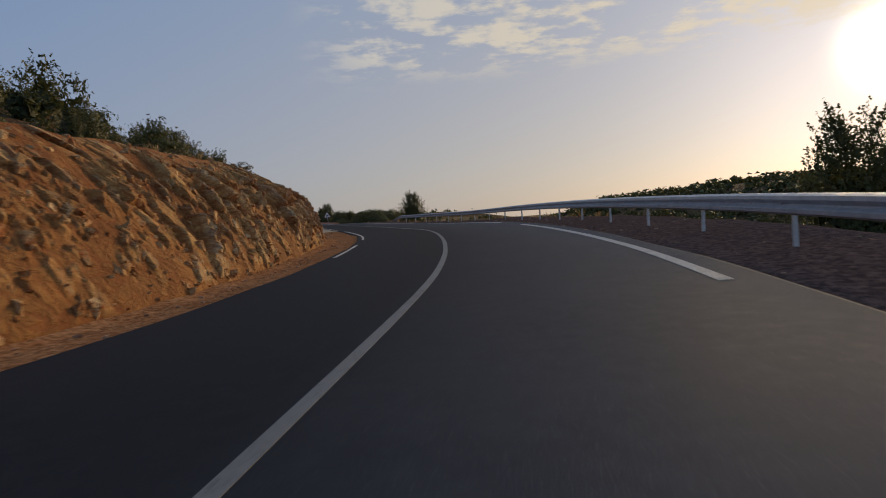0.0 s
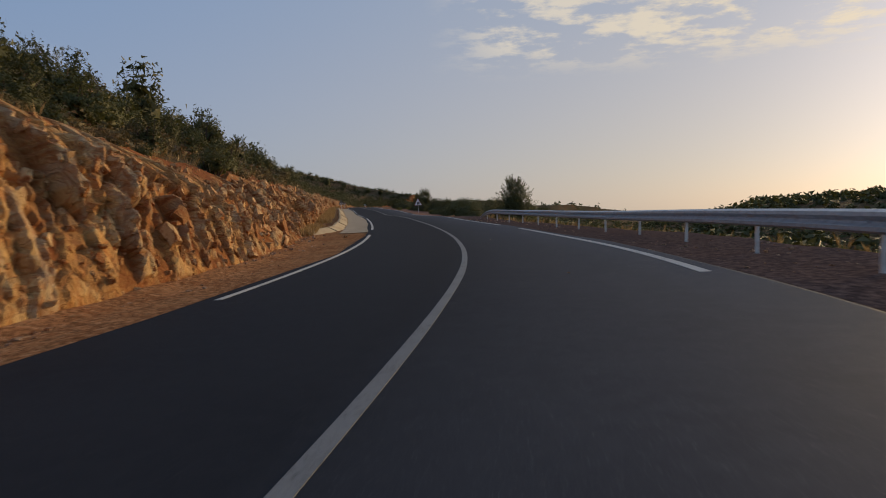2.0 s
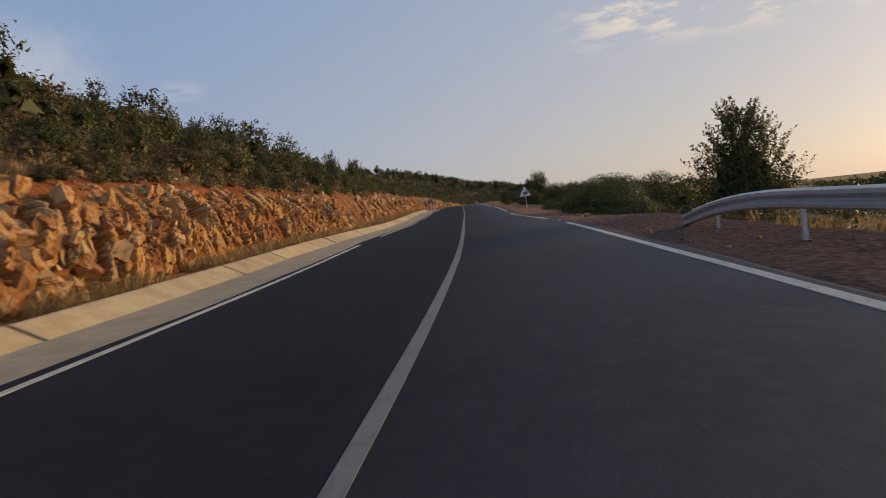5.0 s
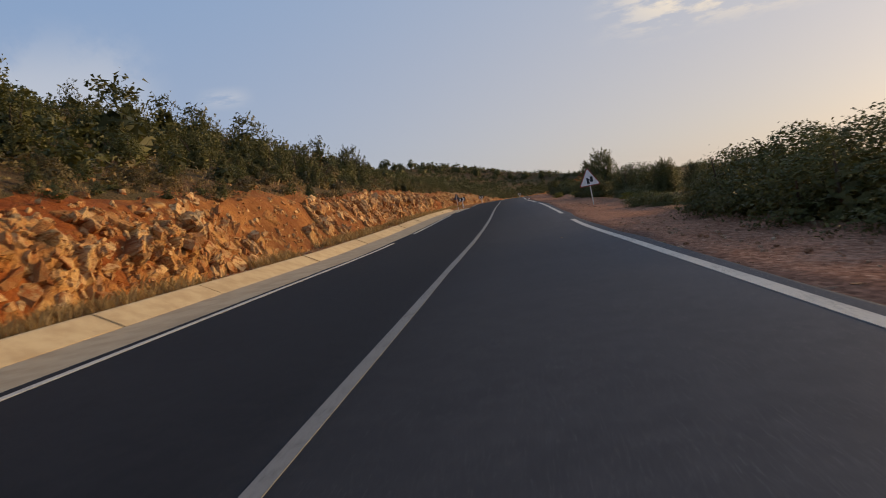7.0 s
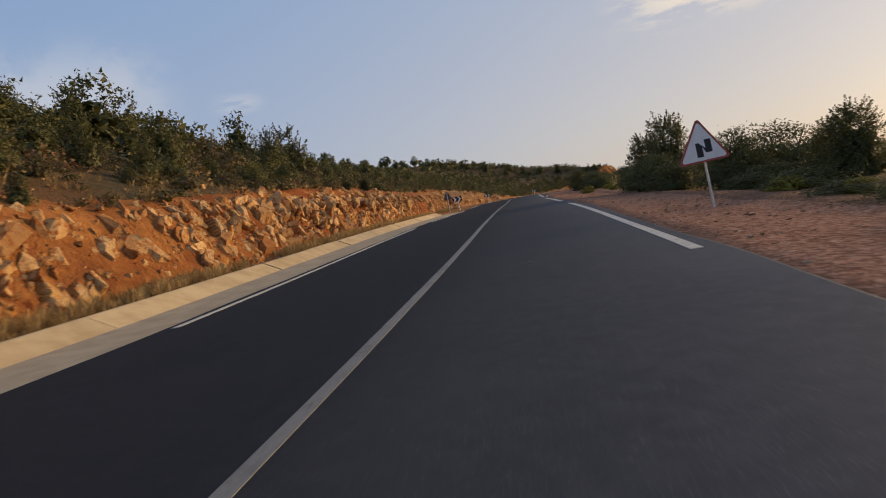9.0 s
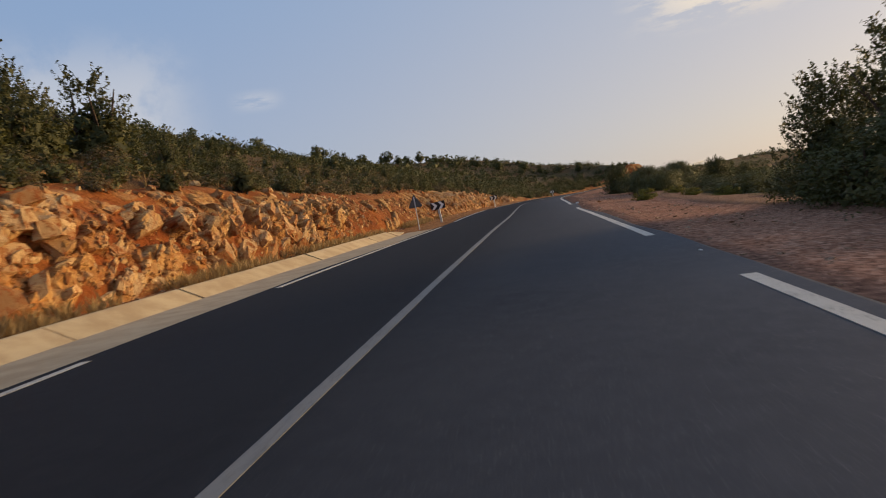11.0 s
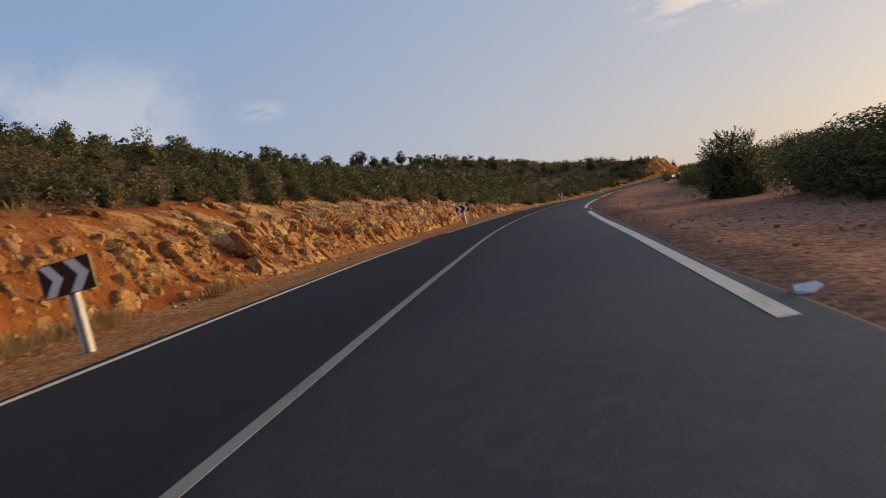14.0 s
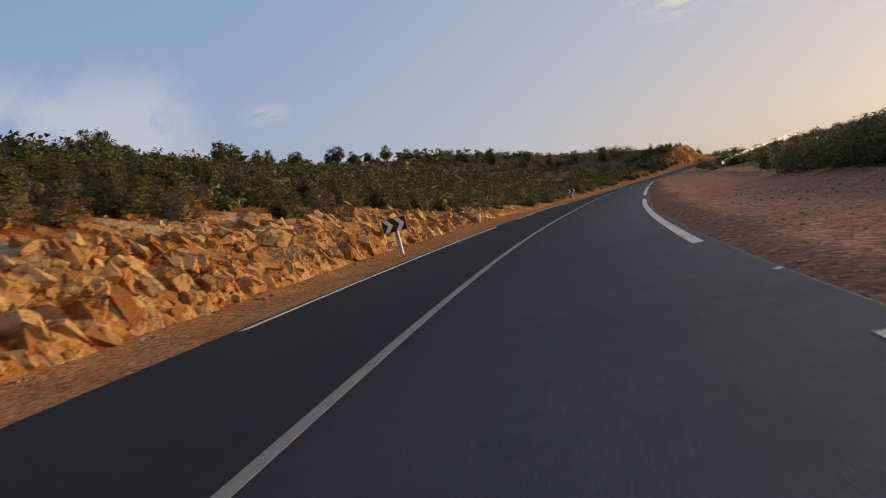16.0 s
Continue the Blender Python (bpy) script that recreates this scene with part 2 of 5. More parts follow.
def mat_concrete(name, pale, dusty):
    m, T = material(name)
    p = world_pos(T)
    mid = T.noise(p, 1.7, 6, 0.65)
    fine = T.noise(p, 40, 4, 0.7)
    c = T.mix(T.smooth(mid, 0.35, 0.7), pale, dusty)
    c = T.mix(T.math("MULTIPLY", T.smooth(fine, 0.5, 0.8), 0.5), c, (0.28, 0.22, 0.16))
    c = T.mix(0.35, c, T.mix(T.rand, (0.7, 0.68, 0.66), (1.15, 1.13, 1.1)), "MULTIPLY")
    T.link(c, T.bsdf.inputs["Base Color"])
    T.bsdf.inputs["Roughness"].default_value = 0.9
    relief(T, T.math("ADD", mid, fine), 0.4, 0.01)
    return m


def mat_leaf(name, dark, light, dry=None):
    m, T = material(name)
    isl = T.n("ShaderNodeNewGeometry").outputs["Random Per Island"]
    c = T.mix(isl, dark, light)
    if dry:
        c = T.mix(T.smooth(T.noise(world_pos(T), 0.5, 3), 0.52, 0.7), c, dry)
    c = T.mix(0.5, c, T.mix(T.rand, (0.6, 0.62, 0.6), (1.25, 1.2, 1.1)), "MULTIPLY")
    T.link(c, T.bsdf.inputs["Base Color"])
    T.bsdf.inputs["Roughness"].default_value = 0.6
    T.bsdf.inputs["Specular IOR Level"].default_value = 0.25
    thin = T.n("ShaderNodeBsdfTranslucent")
    T.link(c, thin.inputs["Color"])
    both = T.n("ShaderNodeMixShader", Fac=0.28)
    T.link(T.bsdf.outputs[0], both.inputs[1])
    T.link(thin.outputs[0], both.inputs[2])
    for node in T.t.nodes:
        if node.bl_idname == "ShaderNodeOutputMaterial":
            T.link(both.outputs[0], node.inputs[0])
    return m


def mat_plain(name, colour, rough=0.5, metal=0.0, bump=0.15, vary=0.15):
    m, T = material(name)
    p = world_pos(T)
    spots = T.noise(p, 6, 6, 0.7)
    c = T.mix(T.smooth(spots, 0.35, 0.75), colour, tuple(v * (1 - 2 * vary) for v in colour))
    T.link(c, T.bsdf.inputs["Base Color"])
    T.bsdf.inputs["Metallic"].default_value = metal
    T.bsdf.inputs["Specular IOR Level"].default_value = 0.4
    T.link(T.math("ADD", T.math("MULTIPLY", spots, 0.2), rough - 0.1), T.bsdf.inputs["Roughness"])
    relief(T, T.noise(p, 60, 4, 0.6), bump, 0.004)
    return m


ASPHALT = mat_asphalt()
PAINT = mat_paint("edge_paint", (0.50, 0.47, 0.42), (0.16, 0.15, 0.14))
PAINT_WORN = mat_paint("worn_centre_paint", (0.20, 0.195, 0.185), (0.085, 0.08, 0.075))
GRAVEL = mat_gravel("verge_gravel", (0.285, 0.152, 0.104), (0.225, 0.114, 0.075), (0.37, 0.230, 0.168))
DUST = mat_gravel("verge_dust", (0.30, 0.150, 0.068), (0.235, 0.105, 0.045), (0.36, 0.205, 0.105))
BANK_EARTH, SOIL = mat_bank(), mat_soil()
CONCRETE = mat_concrete("kerb_concrete", (0.52, 0.40, 0.235), (0.41, 0.295, 0.165))
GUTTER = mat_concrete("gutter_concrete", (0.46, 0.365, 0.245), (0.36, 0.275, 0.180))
ROCK = mat_stone("limestone", (0.31, 0.135, 0.045), (0.67, 0.44, 0.205), (0.30, 0.092, 0.024))
PEBBLE = mat_stone("pebble_stone", (0.30, 0.17, 0.10), (0.52, 0.38, 0.26), (0.25, 0.12, 0.065))
LEAF_DARK = mat_leaf("juniper_leaf", (0.050, 0.056, 0.020), (0.110, 0.108, 0.034))
LEAF_OAK = mat_leaf("evergreen_leaf", (0.058, 0.066, 0.022), (0.112, 0.110, 0.034))
LEAF_DRY = mat_leaf("scrub_leaf", (0.082, 0.068, 0.028), (0.165, 0.125, 0.054), (0.19, 0.100, 0.050))
LEAF_BRIGHT = mat_leaf("yellow_green_leaf", (0.085, 0.085, 0.014), (0.30, 0.25, 0.035))
STRAW = mat_leaf("dry_grass", (0.26, 0.16, 0.06), (0.46, 0.32, 0.14))
BARK = mat_plain("bark", (0.10, 0.07, 0.05), 0.95, 0, 0.8)
ZINC = mat_plain("galvanised_steel", (0.50, 0.50, 0.51), 0.45, 0.45, 0.1)
POST = mat_plain("post_steel", (0.66, 0.63, 0.58), 0.6, 0.0, 0.1)
SIGN_BACK = mat_plain("sign_back_grey", (0.10, 0.10, 0.10), 0.55, 0.2)
SIGN_WHITE = mat_plain("sign_white", (0.78, 0.77, 0.74), 0.4, 0, 0.05, 0.05)
SIGN_RED = mat_plain("sign_red", (0.36, 0.07, 0.05), 0.4, 0, 0.05, 0.08)
SIGN_BLACK = mat_plain("sign_black", (0.015, 0.015, 0.017), 0.4, 0, 0.05, 0.05)
WHITEWASH = mat_plain("whitewash", (0.75, 0.73, 0.70), 0.8)


# ---- the road's line: arc length s from the first knot's zero, offset d to the right ----
ROAD_X = [-2.23, -1.94, -1.66, -1.37, -1.08, -1.87, -3.59, -6.61, -10.58, -15.05, -19.74, -24.37, -28.95, -33.62, -38.43, -43.28, -48.08, -52.89, -57.60, -62.30, -66.74, -70.63, -74.05, -77.34, -80.52, -83.68, -86.82, -89.93, -91.78, -91.18, -88.38, -83.28, -75.78, -66.28]
ROAD_Y = [-38.00, -25.31, -12.63, 0.06, 12.75, 25.37, 37.89, 50.31, 62.55, 74.53, 86.07, 97.10, 108.03, 119.29, 130.62, 141.96, 153.20, 164.58, 175.74, 186.99, 198.63, 210.56, 222.67, 234.90, 247.22, 259.60, 272.05, 284.54, 302.99, 320.99, 338.99, 355.99, 371.99, 386.99]
ROAD_Z = [-0.54, -0.34, -0.15, 0.05, 0.24, 0.44, 0.59, 0.66, 0.83, 1.03, 1.28, 1.39, 1.49, 1.78, 2.11, 2.36, 2.56, 2.74, 3.02, 3.24, 3.38, 3.51, 3.64, 3.77, 3.82, 3.88, 3.94, 3.97, 4.23, 4.73, 5.43, 5.93, 6.03, 5.63]
ROAD = list(zip(ROAD_X, ROAD_Y, ROAD_Z))
BANK = [0.020, 0.020, 0.020, 0.020, 0.050, 0.056, 0.048, 0.034, 0.019, 0.005, 0.001, -0.006, -0.011, -0.008, -0.006, -0.013, -0.013, -0.016, -0.011, -0.010, -0.008, -0.017, -0.021, -0.021, -0.003, 0.003, 0.007, 0.014, 0.000, 0.000, 0.000, 0.000, 0.000, 0.000]


def glide(knots, u):
    k = np.asarray(knots, float)
    n = len(k)
    u = np.atleast_1d(np.asarray(u, float))
    i = np.clip(np.floor(u).astype(int), 0, n - 2)
    w = u - i
    p0, p1, p2, p3 = k[np.maximum(i - 1, 0)], k[i], k[i + 1], k[np.minimum(i + 2, n - 1)]
    if k.ndim > 1:
        w = w[:, None]
    m1, m2 = (p2 - p0) / 2, (p3 - p1) / 2
    return (2 * w**3 - 3 * w**2 + 1) * p1 + (w**3 - 2 * w**2 + w) * m1 + (3 * w**2 - 2 * w**3) * p2 + (w**3 - w**2) * m2


_u = np.linspace(0, len(ROAD) - 1.0001, 4000)
_c = glide(ROAD, _u)
_s = np.concatenate([[0], np.cumsum(np.hypot(*np.diff(_c[:, :2], axis=0).T))])
_s -= np.interp(3.0, _u, _s)                          # s = 0 at the fourth knot
_b = glide(BANK, _u)
_t = np.gradient(_c[:, :2], axis=0)
_t /= np.hypot(*_t.T)[:, None]
S_MIN, S_MAX = _s[0], _s[-1]


def at(s, d, z=0.0):
    """World places for road coordinates; z above the road's middle line."""
    s, d, z = np.broadcast_arrays(np.asarray(s, float), np.asarray(d, float), np.asarray(z, float))
    cx, cy, cz = (np.interp(s, _s, _c[:, k]) for k in range(3))
    tx, ty = np.interp(s, _s, _t[:, 0]), np.interp(s, _s, _t[:, 1])
    over = np.where(s > S_MAX, s - S_MAX, np.where(s < S_MIN, s - S_MIN, 0))
    return np.stack([cx + ty * d + tx * over, cy - tx * d + ty * over, cz + z], -1)


def bank_at(s):
    return np.interp(s, _s, _b)


def heading(s):
    return math.degrees(math.atan2(-np.interp(s, _s, _t[:, 0]), np.interp(s, _s, _t[:, 1])))


def road_coords(x, y):
    """Road coordinates of world places (nearest point of the road's line)."""
    x, y = np.ravel(x), np.ravel(y)
    cs, cc, ct = _s[::10], _c[::10], _t[::10]
    i = np.empty(len(x), int)
    for a in range(0, len(x), 4000):
        i[a:a + 4000] = np.argmin((x[a:a + 4000, None] - cc[None, :, 0])**2 + (y[a:a + 4000, None] - cc[None, :, 1])**2, 1)
    qx, qy = x - cc[i, 0], y - cc[i, 1]
    side = np.sign(qx * ct[i, 1] - qy * ct[i, 0])
    return cs[i], side * np.hypot(qx, qy), cc[i, 2]


def table(*pairs):
    a, b = zip(*pairs)
    return lambda s: np.interp(s, a, b)


foot_d = table((-40, -5.0), (10, -5.0), (25, -5.2), (40, -5.6), (55, -6.3), (64, -7.3), (100, -7.7), (160, -7.6), (172, -7.2), (180, -6.9), (186, -6.9), (193, -6.0), (208, -6.3), (218, -6.5), (225, -7.0), (260, -6.8), (400, -6.8))
top_z = table((-40, 3.4), (14, 3.6), (31, 3.6), (38, 3.4), (43, 2.9), (50, 2.65), (79, 2.6), (105, 2.7), (118, 2.7), (130, 2.5), (150, 2.95), (161, 3.1), (175, 2.7), (184, 2.55), (196, 2.85), (213, 2.8), (227, 2.4), (244, 1.4), (262, 0.9), (300, 0.8), (326, 0.9), (346, 1.2), (353, 2.4), (359, 4.6), (364, 4.3), (367, 2.0), (371, 0.7), (376, 0.1), (400, 0.0))
top_d = table((-40, -8.6), (30, -8.9), (60, -9.4), (160, -9.8), (190, -9.2), (240, -9.0), (400, -10.0))
edge_r = table((-40, 6.9), (30, 6.8), (60, 6.6), (80, 6.4), (100, 6.4), (150, 6.6), (172, 7.2), (185, 8.2), (200, 9.5), (230, 10.5), (260, 9.0), (300, 7.5), (400, 7.0))


def smoothstep(x, a, b):
    t = np.clip((x - a) / (b - a), 0, 1)
    return t * t * (3 - 2 * t)


def wave(x, y, scale, seed=0):
    """Cheap smooth noise in [-1, 1] from a few sines."""
    x, y = np.asarray(x) / scale, np.asarray(y) / scale
    r = np.random.RandomState(seed)
    v = 0
    for k in range(5):
        a, f, p = r.uniform(0, 6.28), r.uniform(0.6, 2.2), r.uniform(0, 6.28)
        v = v + np.sin((x * math.cos(a) + y * math.sin(a)) * f + p) / (0.8 + 0.5 * f)
    return v / 2.6


def hill_left(s, d):
    a = -d
    t = -top_d(s)
    rise = np.interp(s, (0, 20, 30, 40, 60, 130, 180, 230, 300, 350, 398), (0.0, 0.03, 0.16, 0.36, 0.46, 0.42, 0.37, 0.36, 0.30, 0.20, 0.0))
    z = top_z(s) + rise * np.clip(a - t, 0, 26) + 0.31 * np.clip(a - t - 26, 0, 38) * smoothstep(s, 400, 340) * smoothstep(s, 15, 60) - 0.10 * np.clip(a - t - 64, 0, 300)
    return z + 0.35 * wave(s, d, 7, 1) * smoothstep(a, t, t + 3) + 0.9 * wave(s, d, 30, 2) * smoothstep(a, t + 8, t + 30)


def ground_right(s, d):
    e = edge_r(s)
    q = np.clip(d - e, 0, None)
    drop = 1 - smoothstep(s, 70, 112)
    valley = -0.42 * np.clip(q, 0, 34) - 0.05 * np.clip(q - 34, 0, 60)
    level = 0.10 * np.exp(-((q - 1.2) / 1.0)**2) - 0.13 * np.clip(q - 6, 0, 80) * smoothstep(s, 240, 190) - 0.16 * np.clip(q - 13, 0, 70) * smoothstep(s, 190, 240) + 0.085 * smoothstep(s, 262, 335) * np.clip(q + 2, 0, 16) - 0.03 * smoothstep(s, 165, 185) * np.clip(q - 1, 0, 30) - 0.09 * smoothstep(s, 138, 158) * smoothstep(s, 212, 196) * np.clip(q - 1.5, 0, 10)
    z = drop * valley + (1 - drop) * level
    return z + 0.22 * wave(s, d, 5, 3) * smoothstep(q, 0.2, 4) + 0.6 * wave(s, d, 33, 4) * smoothstep(q, 10, 50)


def shoulder(s, d):
    """The shoulder falls a little away from the asphalt past the rail."""
    return -0.075 * np.clip(d - 4.2, 0, 4.5) * smoothstep(s, 84, 98) * smoothstep(s, 290, 250)


def land(s, d):
    """Height of the land beside the road, above the road's middle line."""
    left_ = hill_left(s, np.minimum(d, top_d(s)))
    right_ = ground_right(s, np.maximum(d, edge_r(s)))
    b = bank_at(s) * np.clip(d, -7, 7) + shoulder(s, d)
    w = np.clip((foot_d(s) - d) / np.maximum(foot_d(s) - top_d(s), 0.1), 0, 1)
    near_left = b * (1 - w) + left_ * w
    return np.where(d < 0, np.where(d > foot_d(s), b, near_left), np.where(d < edge_r(s), b, (b - shoulder(s, d)) * np.exp(-np.clip(d - edge_r(s), 0, None) / 6) + shoulder(s, d) + right_))


# ---- building helpers ----
def mesh_from(name, verts, faces, mat, smooth_=False):
    me = bpy.data.meshes.new(name)
    me.from_pydata([tuple(v) for v in np.asarray(verts, float).tolist()], [], [tuple(f) for f in (faces.tolist() if isinstance(faces, np.ndarray) else faces)])
    if mat:
        me.materials.append(mat)
    if smooth_:
        me.polygons.foreach_set("use_smooth", [True] * len(me.polygons))
    me.update()
    return me


def grid_faces(n, m):
    i, j = np.meshgrid(np.arange(n - 1), np.arange(m - 1), indexing="ij")
    a = (i * m + j).ravel()
    return np.stack([a, a + 1, a + m + 1, a + m], -1)


def sheet(name, places, mat, label, smooth_=True, kind="structure"):
    """One mesh from an n x m grid of places; rows run along the road, columns to the right."""
    n, m = places.shape[:2]
    ob = new(name, mesh_from(name, places.reshape(-1, 3), grid_faces(n, m), mat, smooth_))
    return tagged(ob, label, name.replace("_", " "), kind=kind)


def part(name, me, parent, label=""):
    ob = new(name, me)
    ob.parent = parent
    if label:
        ob["label"] = label
    return ob


def bm_mesh(name, bm, mat):
    me = bpy.data.meshes.new(name)
    bm.to_mesh(me)
    bm.free()
    me.materials.append(mat)
    return me


def empty(name, label, category, group=""):
    return tagged(new(name), label, category, group)


def box_bm(sx, sy, sz, bevel=0.0, bm=None, m=None):
    bm = bm or bmesh.new()
    r = bmesh.ops.create_cube(bm, size=1.0, matrix=(m or Matrix()) @ Matrix.Diagonal((sx, sy, sz, 1)))
    if bevel:
        edges = list({e for v in r["verts"] for e in v.link_edges})
        bmesh.ops.bevel(bm, geom=edges, offset=bevel, segments=1, affect="EDGES")
    return bm


def tube_bm(points, radius, sides=8, bm=None, ends=True):
    """A tube along points; radius a number or one a point."""
    bm = bm or bmesh.new()
    radii = radius if isinstance(radius, (list, tuple)) else [radius] * len(points)
    rings = []
    for k, p in enumerate(points):
        p = Vector(p)
        t = (Vector(points[min(k + 1, len(points) - 1)]) - Vector(points[max(k - 1, 0)])).normalized()
        side = t.cross(Vector((0.31, 0.95, 0.05))).normalized()
        up = side.cross(t)
        rings.append([bm.verts.new(p + (side * math.cos(a) + up * math.sin(a)) * radii[k]) for a in [6.2832 * q / sides for q in range(sides)]])
    for a, b in zip(rings, rings[1:]):
        for q in range(sides):
            bm.faces.new((a[q], a[(q + 1) % sides], b[(q + 1) % sides], b[q]))
    if ends:
        bm.faces.new(rings[0])
        bm.faces.new(list(reversed(rings[-1])))
    bmesh.ops.recalc_face_normals(bm, faces=bm.faces)
    return bm


def cells(x, y, size, seed):
    """Jittered cells: for each place the cell's three random numbers, its offset from the seed, and how near the border is."""
    gx, gy = np.floor(x / size), np.floor(y / size)

    def rnd(i, j, k):
        v = np.sin(i * 127.1 + j * 311.7 + k * 74.7 + seed * 19.3) * 43758.5453
        return v - np.floor(v)
    best, second = np.full(x.shape, 1e9), np.full(x.shape, 1e9)
    r1, r2, r3, ox, oy = (np.zeros(x.shape) for _ in range(5))
    for a in (-1, 0, 1):
        for b in (-1, 0, 1):
            i, j = gx + a, gy + b
            px, py = (i + 0.1 + 0.8 * rnd(i, j, 1)) * size, (j + 0.1 + 0.8 * rnd(i, j, 2)) * size
            dist = np.hypot(x - px, y - py)
            near = dist < best
            second = np.where(near, best, np.minimum(second, dist))
            for arr, val in ((r1, rnd(i, j, 3)), (r2, rnd(i, j, 4)), (r3, rnd(i, j, 5)), (ox, (x - px) / size), (oy, (y - py) / size)):
                arr[near] = val[near]
            best = np.where(near, dist, best)
    return r1, r2, r3, ox, oy, (second - best) / size


# ---- ground: far land in one sheet to the horizon ----
gx = np.concatenate([[-4600, -2600, -1500, -1000], np.arange(-700, 701, 7.0), [1000, 1500, 2600, 4600]])
gy = np.concatenate([[-4600, -2000, -900, -400], np.arange(-160, 960, 7.0), [1100, 1500, 2600, 4800]])
GX, GY = np.meshgrid(gx, gy, indexing="ij")
rs, rd, rz = road_coords(GX, GY)
gz = rz + land(rs, rd)
gz = gz - 2.2 * smoothstep(np.abs(rd), 52, 40)
bump_ = lambda x0, y0, r, h: h * np.exp(-((GX.ravel() - x0)**2 + (GY.ravel() - y0)**2) / r**2)
ridge_az = np.degrees(np.arctan2(GX.ravel(), np.maximum(GY.ravel() + 5, 1.0)))
ridge_far = np.hypot(GX.ravel(), GY.ravel())
ridge = smoothstep(ridge_far, 170, 270) * smoothstep(ridge_far, 520, 330) * smoothstep(ridge_az, 3.0, 9.0)
gz = gz * (1 - ridge) + ridge * (1.8 + 4.6 * smoothstep(ridge_az, 6, 22) + 1.0 * wave(GX.ravel(), GY.ravel(), 40, 71))
far_ = np.hypot(GX.ravel() + 50, GY.ravel() - 150)
gz = np.where(far_ > 900, -25.0, gz * smoothstep(far_, 900, 500) - 25 * smoothstep(far_, 500, 900))
tagged(sheet("ground", np.stack([GX, GY, gz.reshape(GX.shape)], -1), SOIL, "dry scrub-covered hilly land reaching the horizon"), category="ground")

# ---- road and verges ----
s_road = np.arange(-36, 400, 0.5)
d_road = np.array([-3.78, -3.74, -3.70, -2.5, -1.2, 0, 1.2, 2.5, 3.76, 3.8, 3.86])
wider = lambda s: np.interp(s, (20, 60, 150, 172), (0.25, 0.0, 0.0, -0.14))
SS, DD = np.meshgrid(s_road, d_road, indexing="ij")
edge_wob = np.where(np.abs(DD) > 3.5, 0.06 * wave(SS, DD * 0, 1.3, 9) + 0.05 * wave(SS, DD * 0, 4.5, 8), 0)
ZZ = bank_at(SS) * DD + np.where((DD < -3.76) | (DD > 3.84), -0.09, 0.0) + bank_at(SS) * np.where(DD > 3, wider(SS), 0)
DD = np.where(DD > 3, DD + wider(SS), DD)
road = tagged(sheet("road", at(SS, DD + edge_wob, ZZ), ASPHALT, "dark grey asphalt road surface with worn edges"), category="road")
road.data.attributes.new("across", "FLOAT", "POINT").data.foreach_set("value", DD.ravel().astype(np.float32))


def strip(name, s0, s1, ds, offsets, height, mat, label, category):
    s = np.arange(s0, s1 + 0.001, ds)
    v = np.linspace(0, 1, offsets)
    if name == "cut_bank":
        v = v * 1.15
    S2, V2 = np.meshgrid(s, v, indexing="ij")
    D2, Z2 = height(S2, V2)
    ob = tagged(sheet(name, at(S2, D2, Z2), mat, label, name != "cut_bank"), category=category)
    if name == "cut_bank":
        (r1, r2, _, _, _, rim), (a1, a2, _, _, _, rim2), (e1, _, _, _, _, _) = bank_cells(S2, V2)
        rock1, rock2 = rock_mask(S2, V2, r1 * 0.9), rock_mask(S2, V2, a1)
        bare = np.maximum(rock1 * smoothstep(rim, 0.02, 0.10), rock2 * smoothstep(rim2, 0.03, 0.16) * (0.55 + 0.45 * rock1)) * smoothstep(V2, 1.06, 0.96)
        for key, value in (("block", bare), ("hue", np.where(rock1 > 0.5, 0.6 * r2 + 0.25 * a2 + 0.15 * e1, 0.6 * a2 + 0.4 * e1)), ("redness", np.clip(redness(S2) + 0.35 * wave(S2, V2 * 4, 5.0, 29), 0, 1))):
            ob.data.attributes.new(key, "FLOAT", "POINT").data.foreach_set("value", value.ravel().astype(np.float32))
    return ob


def verge_right_shape(s, v):
    d = 3.5 + v * (edge_r(s) + 0.6 - 3.5)
    z = bank_at(s) * np.clip(d, -7, 7) + shoulder(s, d) - 0.02 - 0.012 * smoothstep(v, 0.03, 0.2) + 0.03 * wave(s, d, 0.9, 11) * smoothstep(v, 0.02, 0.2) + 0.05 * wave(s, d, 3.0, 12) * smoothstep(v, 0.1, 0.5)
    z = z + smoothstep(v, 0.8, 1.0) * (land(s, d) - bank_at(s) * np.clip(d, -7, 7) - shoulder(s, d))
    return d, z


verge_r = strip("verge_right", -36, 399, 0.6, 22, verge_right_shape, GRAVEL, "reddish brown gravel shoulder beside the asphalt", "verge")


vr_s, vr_v = np.meshgrid(np.arange(-36, 399.001, 0.6), np.linspace(0, 1, 22), indexing="ij")
# painted shade over the first stretch of shoulder; also darker along the asphalt
verge_r.data.attributes.new("grit_shade", "FLOAT", "POINT").data.foreach_set("value", np.maximum(smoothstep(vr_s, 98, 76), 0.75 * smoothstep(vr_v + 0.05 * wave(vr_s, vr_v * 4, 1.7, 14), 0.22, 0.10)).ravel().astype(np.float32))


def slope_right_shape(s, v):
    d = edge_r(s) + 0.2 + (v**1.7) * (56 - edge_r(s))
    return d, land(s, d) - 0.12 * smoothstep(d - edge_r(s), 0.7, 0.25)


